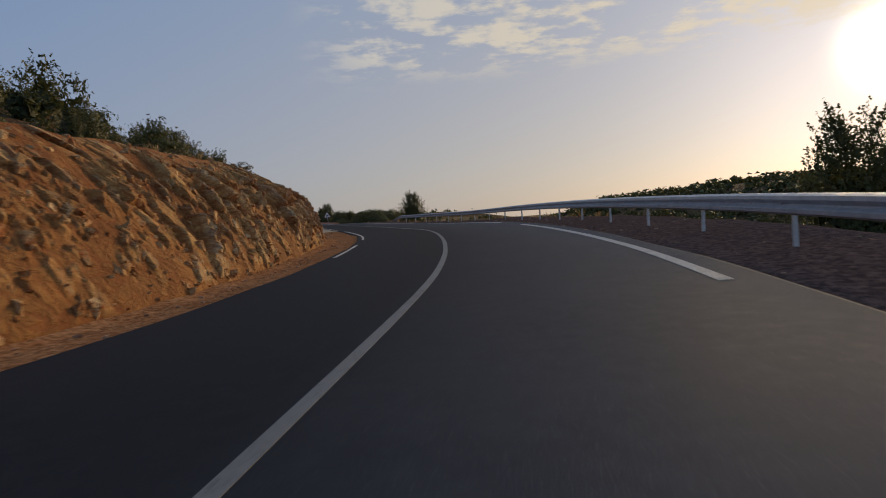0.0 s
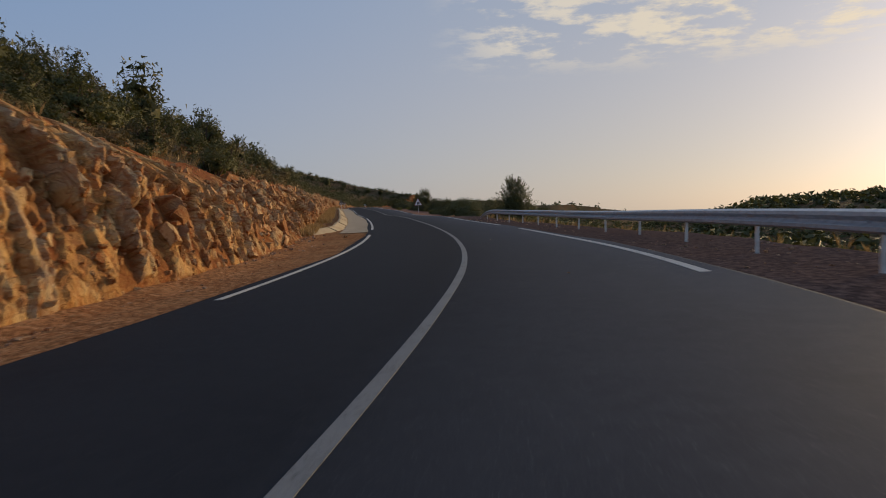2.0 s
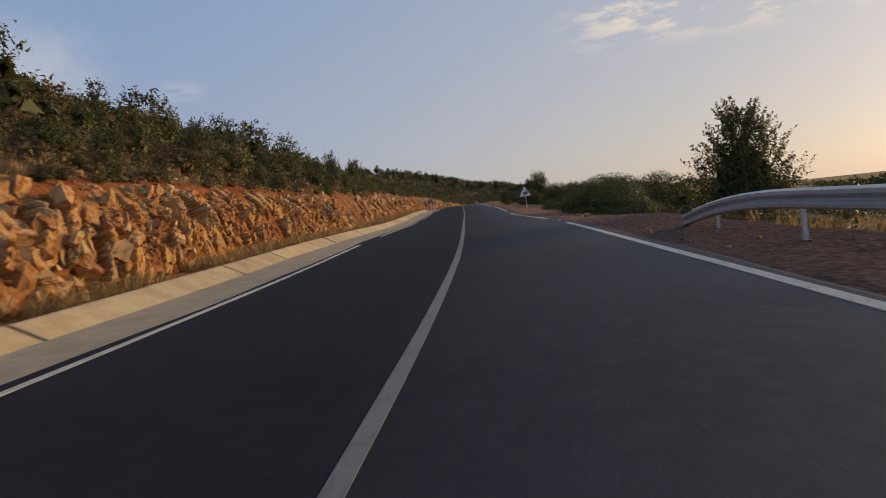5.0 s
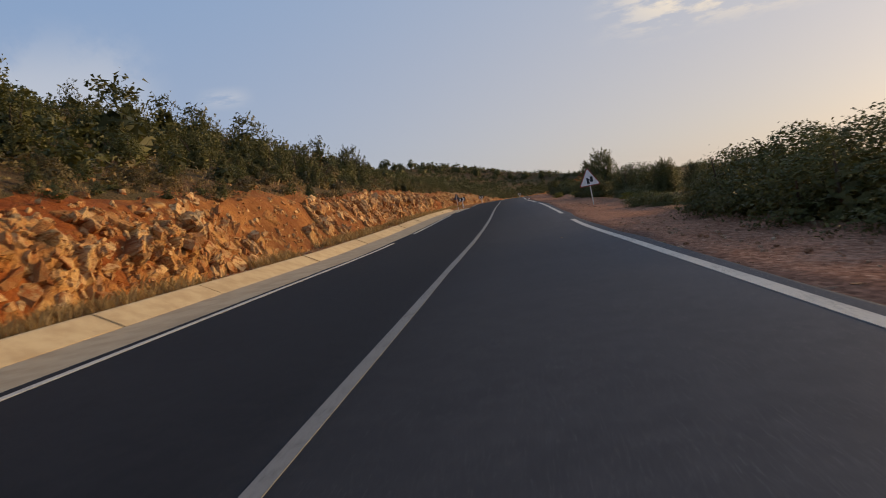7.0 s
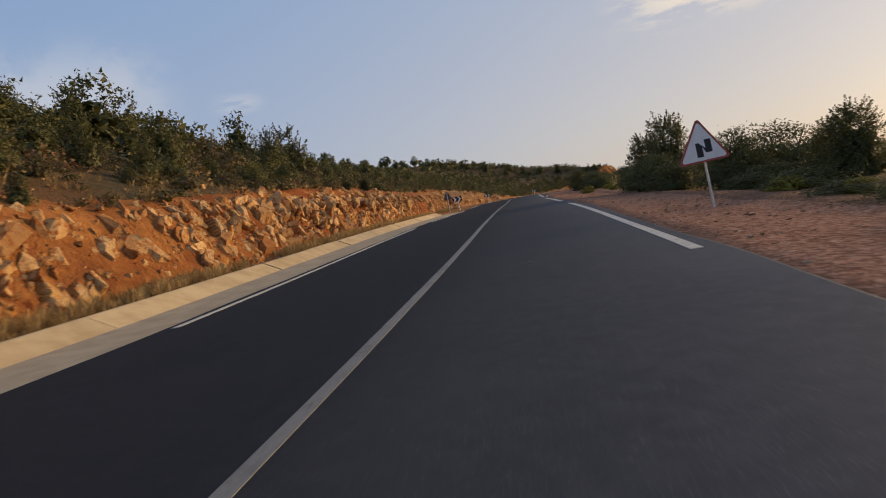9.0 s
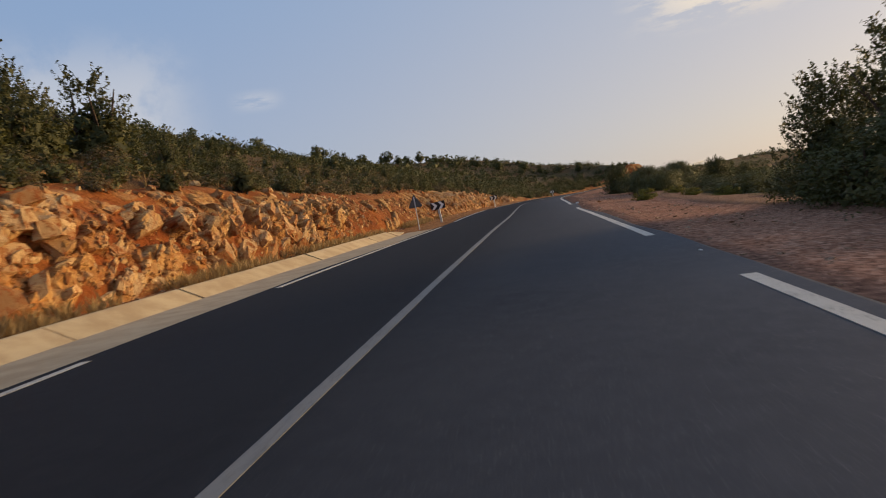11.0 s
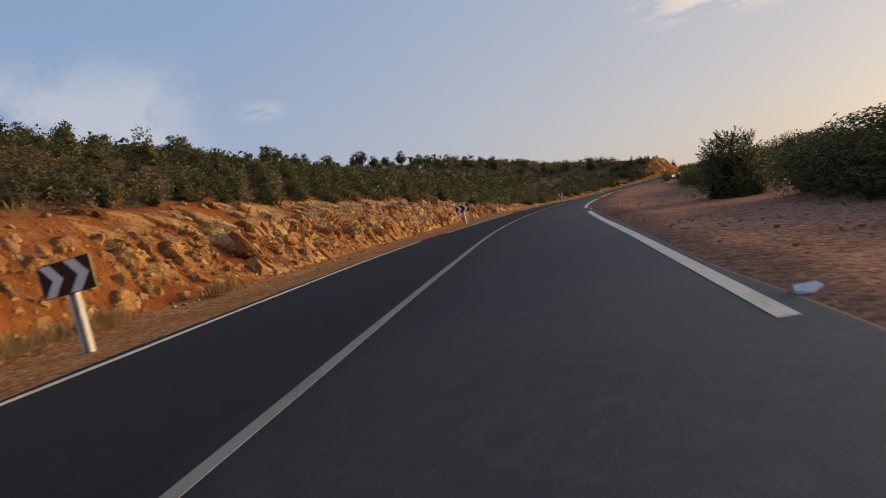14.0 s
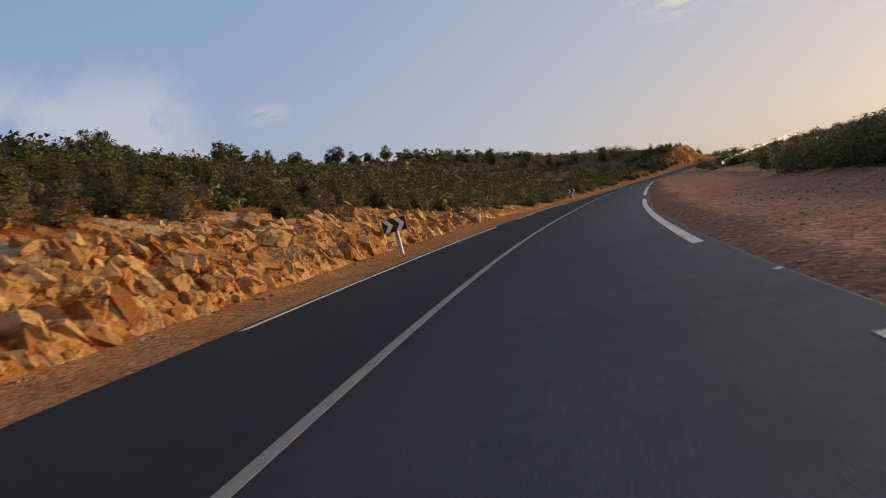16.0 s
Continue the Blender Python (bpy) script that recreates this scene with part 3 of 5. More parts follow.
slope = strip("slope_right", -36, 399, 1.0, 44, slope_right_shape, SOIL, "scrubby ground falling away beyond the gravel shoulder", "ground")
slope_s, slope_v = np.meshgrid(np.arange(-36, 399.001, 1.0), np.linspace(0, 1, 44), indexing="ij")
stray_gravel = slope.data.attributes.new("gravel", "FLOAT", "POINT")
stray_gravel.data.foreach_set("value", smoothstep((slope_v**1.7) * (56 - edge_r(slope_s)), 4.5, 0.3).ravel().astype(np.float32))

KERB_0, KERB_1 = 60.6, 171.0


def verge_left_shape(s, v):
    d = -3.66 + v * (foot_d(s) - 0.35 + 3.66)
    behind = smoothstep(s, KERB_0, KERB_0 + 4) * smoothstep(s, KERB_1 + 3, KERB_1)
    z = bank_at(s) * np.clip(d, -7, 7) - 0.04 + 0.03 * wave(s, d, 0.8, 13) * v + 0.14 * smoothstep(v, 0.55, 1.0) * (1 - 0.3 * behind)
    z = z - 0.02 * behind * smoothstep(v, 0.6, 0.1)
    return d, z


strip("verge_left", -36, 399, 0.5, 12, verge_left_shape, DUST, "dusty reddish earth verge at the foot of the cutting", "verge")


# ---- the cutting ----
rocky = table((-40, 0.6), (8, 0.65), (20, 0.7), (34, 1.0), (48, 0.7), (60, 1.0), (108, 1.0), (114, 0.45), (128, 0.4), (140, 0.8), (169, 1.0), (176, 0.42), (188, 0.5), (196, 1.05), (235, 1.0), (270, 0.6), (400, 0.7))


redness = table((-40, 0.15), (22, 0.2), (34, 0.45), (50, 0.6), (62, 1.0), (104, 0.95), (113, 0.35), (128, 0.4), (138, 0.75), (168, 0.8), (173, 1.0), (178, 0.7), (184, 0.45), (191, 0.8), (197, 1.0), (400, 0.9))
outcrop = table((-40, 0), (26, 0), (33, 0.5), (52, 0.5), (60, 0.2), (104, 0.2), (112, 0), (138, 0), (146, 0.5), (166, 0.6), (174, 0), (189, 0), (196, 1.0), (222, 0.9), (240, 0.3), (250, 0), (400, 0))


BED_ZONES = ((-40, 62), (47, 48), (88, 30), (118, 55), (139, 22), (170, 40), (189, -52), (214, -40), (236, 30))     # where each bed begins, and how it leans


def bank_cells(s, v):
    """Blocks of three sizes on the face, drawn out along the lean of the beds."""
    high = v * top_z(s)
    edge_ = s + 0.5 * wave(s, high, 1.7, 20)
    lean, start = np.full(s.shape, 62.0), np.full(s.shape, -40.0)
    for s0, a in BED_ZONES:
        lean, start = np.where(edge_ > s0, a, lean), np.where(edge_ > s0, s0, start)
    lean = np.radians(lean)
    along, up = s - start + 0.20 * wave(s, high, 1.3, 21), high + 0.18 * wave(s, high, 1.1, 22)
    x1, y1 = along * np.cos(lean) + up * np.sin(lean), -along * np.sin(lean) + up * np.cos(lean)
    return cells(x1 / 1.75, y1, 0.62, 5), cells(x1 / 1.5 + 3.3, y1 * 1.02 + 0.2, 0.29, 6), cells(x1 / 1.2, y1 + 0.7, 0.14, 7)


def rock_mask(s, v, r):
    """How much a block is bare rock rather than red soil."""
    blotch = wave(s, v * top_z(s) * 1.6, 1.9, 28)
    want = 0.50 * np.clip(rocky(s), 0, 1.1) + 0.22 * blotch + 0.10 * outcrop(s) * smoothstep(v, 0.85, 0.6) - 0.25 * smoothstep(v, 0.80, 1.0) - 0.2 * smoothstep(v, 0.10, 0.0)
    return smoothstep(want - r, -0.03, 0.05)


def bank_shape(s, v):
    f, t, zt = foot_d(s), top_d(s), top_z(s)
    vv = np.clip(v, 0, 1)
    high = vv * zt
    over = vv**1.35 * 0.78 + 0.22 * vv**4
    ledge = outcrop(s)                                          # steep rock below, loose red soil above
    over = over * (1 - ledge) + ledge * (0.34 * np.minimum(vv / 0.66, 1) + 0.66 * np.clip((vv - 0.66) / 0.34, 0, 1))
    d = f + (t - f) * over - np.clip(v - 1, 0, 1) * 6
    z = bank_at(s) * np.clip(f, -7, 7) * (1 - vv) + vv * zt
    z = np.where(v > 1, hill_left(s, np.minimum(d, t)), z)
    q = np.clip(np.sin(np.clip(v, 0, 1.1) * 2.75 + 0.12), 0, 1) * np.clip(0.35 + 0.65 * rocky(s), 0, 1)
    (r1, r2, r3, ox, oy, rim), (a1, a2, a3, bx, by, rim2), (e1, e2, e3, cx_, cy_, rim3) = bank_cells(s, v)
    rock1, rock2 = rock_mask(s, v, r1 * 0.9), rock_mask(s, v, a1)
    big = rock1 * (0.12 + (r2 - 0.4) * 0.28 + 0.80 * (r3 - 0.5) * ox + 0.60 * (r2 - 0.30) * oy - 0.16 * smoothstep(rim, 0.14, 0.0)) - 0.10 * (1 - rock1)
    mid = rock2 * (0.05 + (a2 - 0.45) * 0.15 + 0.40 * (a3 - 0.5) * bx + 0.32 * (a2 - 0.30) * by - 0.10 * smoothstep(rim2, 0.16, 0.0))
    small_ = (0.35 + 0.65 * rock2) * ((e1 - 0.5) * 0.06 + 0.14 * (e2 - 0.5) * cx_ + 0.14 * (e3 - 0.5) * cy_)
    fine = 0.03 * wave(s, high, 0.30, 23) + 0.10 * wave(s, high, 1.1, 24)
    out_ = q * (big + mid + small_) + fine * (0.4 + 0.6 * np.sin(vv * 3.1)) + 0.28 * wave(s, s * 0, 6, 25) * np.sin(vv * 3.14)
    return d + 0.92 * out_ - 0.12 * np.sin(vv * 3.14), z + 0.30 * out_ * np.sin(vv * 3.14) + (0.10 * wave(s, s * 0, 2.2, 26) + 0.10 * wave(s, s * 0, 0.9, 27)) * vv


def bank_places(s, v):
    """Offsets and heights on the face of the cutting, for many places at once."""
    return bank_shape(np.asarray(s, float), np.asarray(v, float))


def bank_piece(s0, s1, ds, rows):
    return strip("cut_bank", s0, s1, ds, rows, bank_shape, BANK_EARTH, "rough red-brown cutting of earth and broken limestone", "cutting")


bank_piece(-36, 3, 0.4, 30)
bank = bank_piece(3, 248, 0.085, 60)
bank_piece(248, 399, 0.4, 24)


def hillside_shape(s, v):
    t = top_d(s)
    d = t - 0.35 + (v**1.8) * (-58 - t)
    return d, land(s, np.minimum(d, t)) + 0.10 * wave(s, d, 1.1, 31) * smoothstep(v, 0, 0.05) - 0.30 * smoothstep(v, 0.06, 0.0)


strip("hillside", -36, 399, 0.8, 40, hillside_shape, SOIL, "brown stony hillside under evergreen scrub", "hillside")


# ---- road markings ----
def marking(name, s0, s1, d, width, label, group=""):
    s = np.linspace(s0, s1, max(2, int((s1 - s0) / 1.0) + 1))
    S2, D2 = np.meshgrid(s, np.array([-width / 2, width / 2]), indexing="ij")
    D2 = D2 + (d(S2) if callable(d) else d)
    wob = 0.006 * wave(S2, D2 * 40, 0.8, 41)
    lift = np.full(S2.shape, 0.006)
    P2 = at(S2, D2 + wob, bank_at(S2) * D2 + lift)
    low_ = at(S2, D2 + wob, bank_at(S2) * D2 - 0.002)
    n = len(s)
    V = np.concatenate([P2.reshape(-1, 3), low_.reshape(-1, 3)])
    F = [(2 * k, 2 * k + 1, 2 * k + 3, 2 * k + 2) for k in range(n - 1)]
    o = 2 * n
    F += [(2 * k, 2 * k + 2, o + 2 * k + 2, o + 2 * k) for k in range(n - 1)] + [(2 * k + 1, o + 2 * k + 1, o + 2 * k + 3, 2 * k + 3) for k in range(n - 1)]
    F += [(0, o, o + 1, 1), (2 * n - 2, 2 * n - 1, o + 2 * n - 1, o + 2 * n - 2)]
    return tagged(new(name, mesh_from(name, V, F, PAINT_WORN if name == "centre_line" else PAINT)), label, "road marking", group, "structure")


marking("centre_line", -30, 398, 0.0, 0.125, "continuous worn white centre line painted on asphalt")
line_r = table((-40, 3.6), (14, 3.6), (40, 3.52), (150, 3.5), (178, 3.44), (400, 3.44))
GAPS = [-27.5, 2.0, 29.5, 57.9, 87.0, 115.9, 144.2, 172.8, 202.6, 231.5, 260.4, 289.3, 318.2, 347.1, 376.0]
for g0, g1 in zip(GAPS, GAPS[1:]):
    marking("edge_line", g0 + (6.2 if g0 > 170 else 5.8), g1, line_r, 0.16, "long white edge line dash beside the gravel shoulder", "right edge dashes")
    if g1 > 25:
        marking("edge_line", max(g0 + 5.8, 22.0), g1, -3.52, 0.12, "thin white edge line dash beside the cutting", "left edge dashes")

# ---- guard rail ----
def w_beam(points, name, mat, parent):
    """A two-wave steel beam swept along world points (traffic side to the left of the run)."""
    prof = [(0.0, 0.155), (0.015, 0.150), (0.078, 0.120), (0.082, 0.065), (0.015, 0.025), (0.0, 0.0), (0.015, -0.025), (0.082, -0.065), (0.078, -0.120), (0.015, -0.150), (0.0, -0.155)]
    V, F = [], []
    m = len(prof)
    for k, p in enumerate(points):
        t = (points[min(k + 1, len(points) - 1)] - points[max(k - 1, 0)]).normalized()
        n = Vector((-t.y, t.x, 0)).normalized()
        for thick in (0.0, -0.006):
            V += [p + n * (a + thick) + Vector((0, 0, h)) for a, h in prof]
    for k in range(len(points) - 1):
        a, b = 2 * m * k, 2 * m * (k + 1)
        for q in range(m - 1):
            F.append((a + q, a + q + 1, b + q + 1, b + q))
            F.append((a + m + q, b + m + q, b + m + q + 1, a + m + q + 1))
        F.append((a, b, b + m, a + m))
        F.append((a + m - 1, a + 2 * m - 1, b + 2 * m - 1, b + m - 1))
    F.append(tuple(range(m)) + tuple(range(2 * m - 1, m - 1, -1)))
    e = 2 * m * (len(points) - 1)
    F.append(tuple(range(e + m - 1, e - 1, -1)) + tuple(range(e + m, e + 2 * m)))
    return part(name, mesh_from(name, V, F, mat, False), parent)


def u_post(height):
    """An open C-section post, its foot at the origin."""
    prof = [(-0.03, -0.032), (0.03, -0.032), (0.03, -0.026), (-0.024, -0.026), (-0.024, 0.026), (0.03, 0.026), (0.03, 0.032), (-0.03, 0.032)]
    n = len(prof)
    V = [(x, y, -0.4) for x, y in prof] + [(x, y, height) for x, y in prof]
    F = [(q, (q + 1) % n, n + (q + 1) % n, n + q) for q in range(n)] + [tuple(range(n, 2 * n)), tuple(reversed(range(n)))]
    return mesh_from("post", V, F, POST)


def guard_rail(place, length, label, step=4.0, end_down=True):
    """place(u) gives the world foot of the rail at u metres along."""
    rail = empty("guard_rail", label, "guard rail")
    post = u_post(0.66)
    spacer = bm_mesh("spacer", box_bm(0.12, 0.08, 0.20, 0.01), ZINC)
    bolt = bm_mesh("bolt", tube_bm([(0, 0, 0), (0, 0.02, 0)], 0.018, 8), ZINC)
    n = int(length / step)
    for k in range(n):
        pts = []
        for q in range(5):
            u = (k + q / 4) * step
            p = place(u)
            lift = 0.63
            if end_down and u > length - 6:
                w = (u - (length - 6)) / 6
                lift = 0.63 - 0.54 * w * w
            pts.append(p + Vector((0, 0, lift)))
        w_beam(pts, "beam", ZINC, rail)
        p, nx = place(k * step + 2.0), place(k * step + 2.5)
        yaw = math.degrees(math.atan2(-(nx - p).x, (nx - p).y))
        side = Vector((math.cos(radians(yaw)), math.sin(radians(yaw)), 0))
        low_ = end_down and k * step > length - 7
        po = part("post", post, rail)
        lean = random.uniform(-1.5, 1.5)
        po.matrix_basis = pose(*(p + side * 0.16 - Vector((0, 0, 0.25 if low_ else 0))), random.uniform(-1, 1), lean, yaw)
        if not low_:
            sp = part("spacer", spacer, rail)
            sp.matrix_basis = pose(*(p + side * 0.07 + Vector((0, 0, 0.63))), 0, 0, yaw)
            bo = part("bolt", bolt, rail)
            bo.matrix_basis = pose(*(p - side * 0.02 + Vector((0, 0, 0.63))), 0, 0, yaw + 90)
    return rail


def rail_foot(u):
    s = -31.6 + u
    d = 5.25 + 0.25 * float(smoothstep(np.array(s), 76, 84))
    return Vector(at(s, d, float(bank_at(s)) * d + float(shoulder(s, d)) - 0.02))


guard_rail(rail_foot, 112.0, "galvanised steel guard rail on posts along the gravel shoulder")

# ---- concrete channel and kerb ----
ch_s = np.arange(KERB_0 + 0.6, KERB_1 + 2, 1.0)
CSS, CDD = np.meshgrid(ch_s, np.array([-3.70, -3.72, -4.3, -4.8, -5.16]), indexing="ij")
CZ = bank_at(CSS) * CDD + np.array([-0.09, -0.004, -0.016, -0.022, -0.016])[None, :] + 0.006 * wave(CSS, CDD, 1.2, 51)
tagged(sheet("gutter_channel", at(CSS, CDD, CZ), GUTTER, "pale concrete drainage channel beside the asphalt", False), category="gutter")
kerb = empty("kerb", "low sloping concrete kerb, cracked and dusty", "kerb")
kerb["kind"] = "structure"
KERB_PROFILE = [(-5.18, -0.12), (-5.20, -0.03), (-5.52, 0.135), (-5.70, 0.225), (-5.75, 0.235), (-5.86, 0.225), (-5.92, -0.05)]


# ---- stones: chipped blocks on shared meshes ----
def chipped(rng, cuts=13):
    bm = bmesh.new()
    bmesh.ops.create_cube(bm, size=1.55)
    for _ in range(cuts):
        n = Vector(rng.normal(size=3)).normalized()
        r = bmesh.ops.bisect_plane(bm, geom=bm.verts[:] + bm.edges[:] + bm.faces[:], plane_co=n * rng.uniform(0.45, 0.85), plane_no=n, clear_outer=True)
        rim = [e for e in r["geom_cut"] if isinstance(e, bmesh.types.BMEdge)]
        if rim:
            bmesh.ops.edgeloop_fill(bm, edges=rim)
    bmesh.ops.dissolve_limit(bm, angle_limit=0.05, verts=bm.verts[:], edges=bm.edges[:])
    bmesh.ops.triangulate(bm, faces=bm.faces[:])
    for v in bm.verts:
        v.co += Vector(rng.normal(size=3)) * 0.035
    return bm


rng = np.random.RandomState(7)
STONES = [bm_mesh("stone", chipped(rng, 8 + k % 5), ROCK) for k in range(14)]
PEBBLES = []
for me in [bm_mesh("pebble", chipped(rng, 3), PEBBLE) for _ in range(5)]:
    PEBBLES.append((np.array([v.co[:] for v in me.vertices]), [tuple(p.vertices) for p in me.polygons]))
    bpy.data.meshes.remove(me)


def scatter_stuff(name, rows, mat, label, category, shapes):
    """Many small solids in one mesh: rows of place, size, yaw, squash."""
    V, F, base_ = [], [], 0
    for k, (p, size, yaw, flat) in enumerate(rows):
        vs, fs = shapes[k % len(shapes)]
        if isinstance(size, np.ndarray):                        # a turned and stretched block
            V.append(vs @ size.T + p)
        else:
            c, s = math.cos(yaw), math.sin(yaw)
            w = vs * np.array([size, size * (0.6 + 0.4 * abs(s)), size * flat])
            V.append(np.stack([w[:, 0] * c - w[:, 1] * s + p[0], w[:, 0] * s + w[:, 1] * c + p[1], w[:, 2] + p[2]], -1))
        F += [tuple(i + base_ for i in f) for f in fs]
        base_ += len(vs)
    return tagged(new(name, mesh_from(name, np.concatenate(V), F, mat)), label, category, kind="stuff")


# ---- leaves ----
def unit(v):
    return v / (np.linalg.norm(v, axis=-1, keepdims=True) + 1e-9)


def leaf_cards(centres, outward, size, rng, slim=0.45):
    """Small pointed leaves, one a centre, facing roughly outward, with the normals of the clump that they cover."""
    n = len(centres)
    nrm = unit(outward + rng.normal(size=(n, 3)) * 0.75)
    a = unit(np.cross(nrm, rng.normal(size=(n, 3))))
    b = np.cross(nrm, a)
    L = size * rng.uniform(0.6, 1.3, n)[:, None]
    V = np.stack([centres - a * L * 0.7 - b * L * slim * 1.2, centres + a * L, centres - a * L * 0.7 + b * L * slim * 1.2], 1).reshape(-1, 3)
    N = np.repeat(unit(unit(outward) + 0.45 * nrm), 3, axis=0)
    return V, N


def leaf_mesh(name, V, N, mat):
    me = mesh_from(name, V, np.arange(len(V)).reshape(-1, 3), mat, True)
    me.normals_split_custom_set_from_vertices(N.tolist())
    return me


def inner_leaves(rng, V, N, w, h, n, size):
    """Larger shaded leaves that fill the inside of a crown."""
    o = unit(rng.normal(size=(n, 3)))
    o[:, 2] = np.abs(o[:, 2])
    c = o * rng.uniform(0.3, 1.0, n)[:, None] * np.array([w * 0.34, w * 0.34, h * 0.60]) + np.array([0, 0, 0.06 * h])
    V2, N2 = leaf_cards(c, o, size, rng, 0.7)
    return np.concatenate([V, V2]), np.concatenate([N, N2])


def crown_round(rng, w, h, leaves, size, lumps=40):
    """A rounded evergreen bush: lumps of leaves on an uneven dome, with gaps and a few shoots."""
    C, O = [], []
    for k in range(lumps):
        th, el_ = rng.uniform(0, 6.283), (rng.uniform(-0.1, 0.5) if k % 2 else rng.uniform(0.3, 1.45))
        r = rng.uniform(0.6, 1.0)
        way_ = np.array([math.cos(th) * math.cos(el_), math.sin(th) * math.cos(el_), math.sin(max(el_, 0))])
        c = np.array([way_[0] * w / 2 * r, way_[1] * w / 2 * r, h * (0.12 + 0.72 * way_[2] * r)])
        lr = rng.uniform(0.13, 0.27) * min(w, h)
        n = leaves // lumps
        o = unit(rng.normal(size=(n, 3)))
        o[:, 2] = np.where(o[:, 2] < -0.35, -o[:, 2], o[:, 2])
        C.append(c + o * lr * (rng.uniform(0.35, 1.0, n)**0.6 * np.where(rng.rand(n) < 0.08, 1.35, 1.0))[:, None] * np.array([1.15, 1.15, 0.9]))
        O.append(0.75 * o + 0.55 * way_)
    C, O = np.concatenate(C), np.concatenate(O)
    C[:, 2] = np.maximum(C[:, 2], 0.04)
    V, N = leaf_cards(C, O, size, rng)
    return inner_leaves(rng, V, N, w, h, leaves // 9, size * 2.2)


def crown_spiky(rng, w, h, leaves, size, sprays=70):
    """A juniper: dense upright pointed sprays over a cone that is widest low down."""
    C, O = [], []
    for k in range(sprays):
        th, up = rng.uniform(0, 6.283), rng.uniform(0.0, 1.0)**0.9
        reach = (0.50 * (1 - up)**0.75 + 0.05) * w * rng.uniform(0.45, 1.0)
        root = np.array([math.cos(th) * reach, math.sin(th) * reach, (0.02 + 0.80 * up) * h])
        lean = unit(np.array([math.cos(th) * 0.55, math.sin(th) * 0.55, 0.95]) + rng.normal(size=3) * 0.22)
        length = rng.uniform(0.16, 0.30) * h
        n = leaves // sprays
        u = rng.uniform(0, 1, n)
        o = unit(rng.normal(size=(n, 3)))
        rad = (0.088 if sprays < 200 else 0.082) * w * (1 - u)**0.7 * rng.uniform(0.3, 1.05, n) * (1.25 - 0.5 * up)
        C.append(root + lean * (u * length)[:, None] + o * rad[:, None])
        O.append(o * 0.6 + lean * 0.15 + np.array([math.cos(th), math.sin(th), 0.3]) * 0.6)
    C, O = np.concatenate(C), np.concatenate(O)
    C[:, 2] = np.maximum(C[:, 2], 0.03)
    V, N = leaf_cards(C, O, size, rng, 0.32)
    return inner_leaves(rng, V, N, w * 0.9, h * 0.95, leaves // 4, size * 2.5)


def stems(rng, w, h, n=5, base_r=0.05):
    bm = bmesh.new()
    for k in range(n):
        th = rng.uniform(0, 6.283)
        r = rng.uniform(0.15, 0.42) * w
        top = Vector((math.cos(th) * r, math.sin(th) * r, h * rng.uniform(0.5, 0.85)))
        mid = top * 0.5 + Vector(rng.normal(size=3)) * 0.06 * w
        tube_bm([(math.cos(th) * 0.05, math.sin(th) * 0.05, -0.25), mid, top], [base_r, base_r * 0.6, base_r * 0.15], 5, bm)
    return bm_mesh("stem", bm, BARK)


def bush(kind_, rng, w, h, leaves, size, mat, label, category="shrub"):
    ob = empty("shrub" if category == "shrub" else "tree", label, category)
    if kind_ == "spiky":
        V, N = crown_spiky(rng, w, h, leaves, size, 300 if leaves > 3000 else 110)
    else:
        V, N = crown_round(rng, w, h, leaves, size, 60 if leaves > 3000 else 36)
    part("crown", leaf_mesh("crown", V, N, mat), ob)
    part("stem" if category == "shrub" else "trunk", stems(rng, w, h, 5 if category == "shrub" else 3, 0.04 if category == "shrub" else 0.09), ob)
    return ob


rng = np.random.RandomState(3)
KINDS = {
    "juniper": [bush("spiky", rng, 1.05, 1.3, 2400, 0.034, LEAF_DARK, "dark green juniper bush with pointed sprays on the hillside") for _ in range(4)],
    "oak": [bush("round", rng, 1.25, 1.0, 2300, 0.034, LEAF_OAK, "rounded dense evergreen bush on the stony slope") for _ in range(4)],
    "scrub": [bush("round", rng, 1.3, 0.8, 1500, 0.033, LEAF_DRY, "low olive-brown dry scrub bush") for _ in range(3)],
}
for group_ in KINDS.values():
    for ob in group_:
        ob["group"] = "hillside shrubs"
used = set()


def plant(kind_, s, d, size, sink=0.06, z=None, label="", group="", tall=1.0):
    """A bush of about that height, standing on the land at road coordinates."""
    src = KINDS[kind_][rng.randint(len(KINDS[kind_]))]
    zz = float(land(np.array([s]), np.array([d]))[0]) if z is None else z
    x, y, w = at(s, d, zz - sink * size)
    m = pose(x, y, w, rng.uniform(-5, 5), rng.uniform(-5, 5), rng.uniform(0, 360))
    if src.name not in used:
        used.add(src.name)
        ob, ob.matrix_basis = src, m
    else:
        ob = copy_thing(src, m)
    ob.scale = (size * rng.uniform(0.9, 1.25), size * rng.uniform(0.9, 1.25), size * tall)
    if label or group:
        tagged(ob, label, group=group)
    return ob


HEAPS = {}


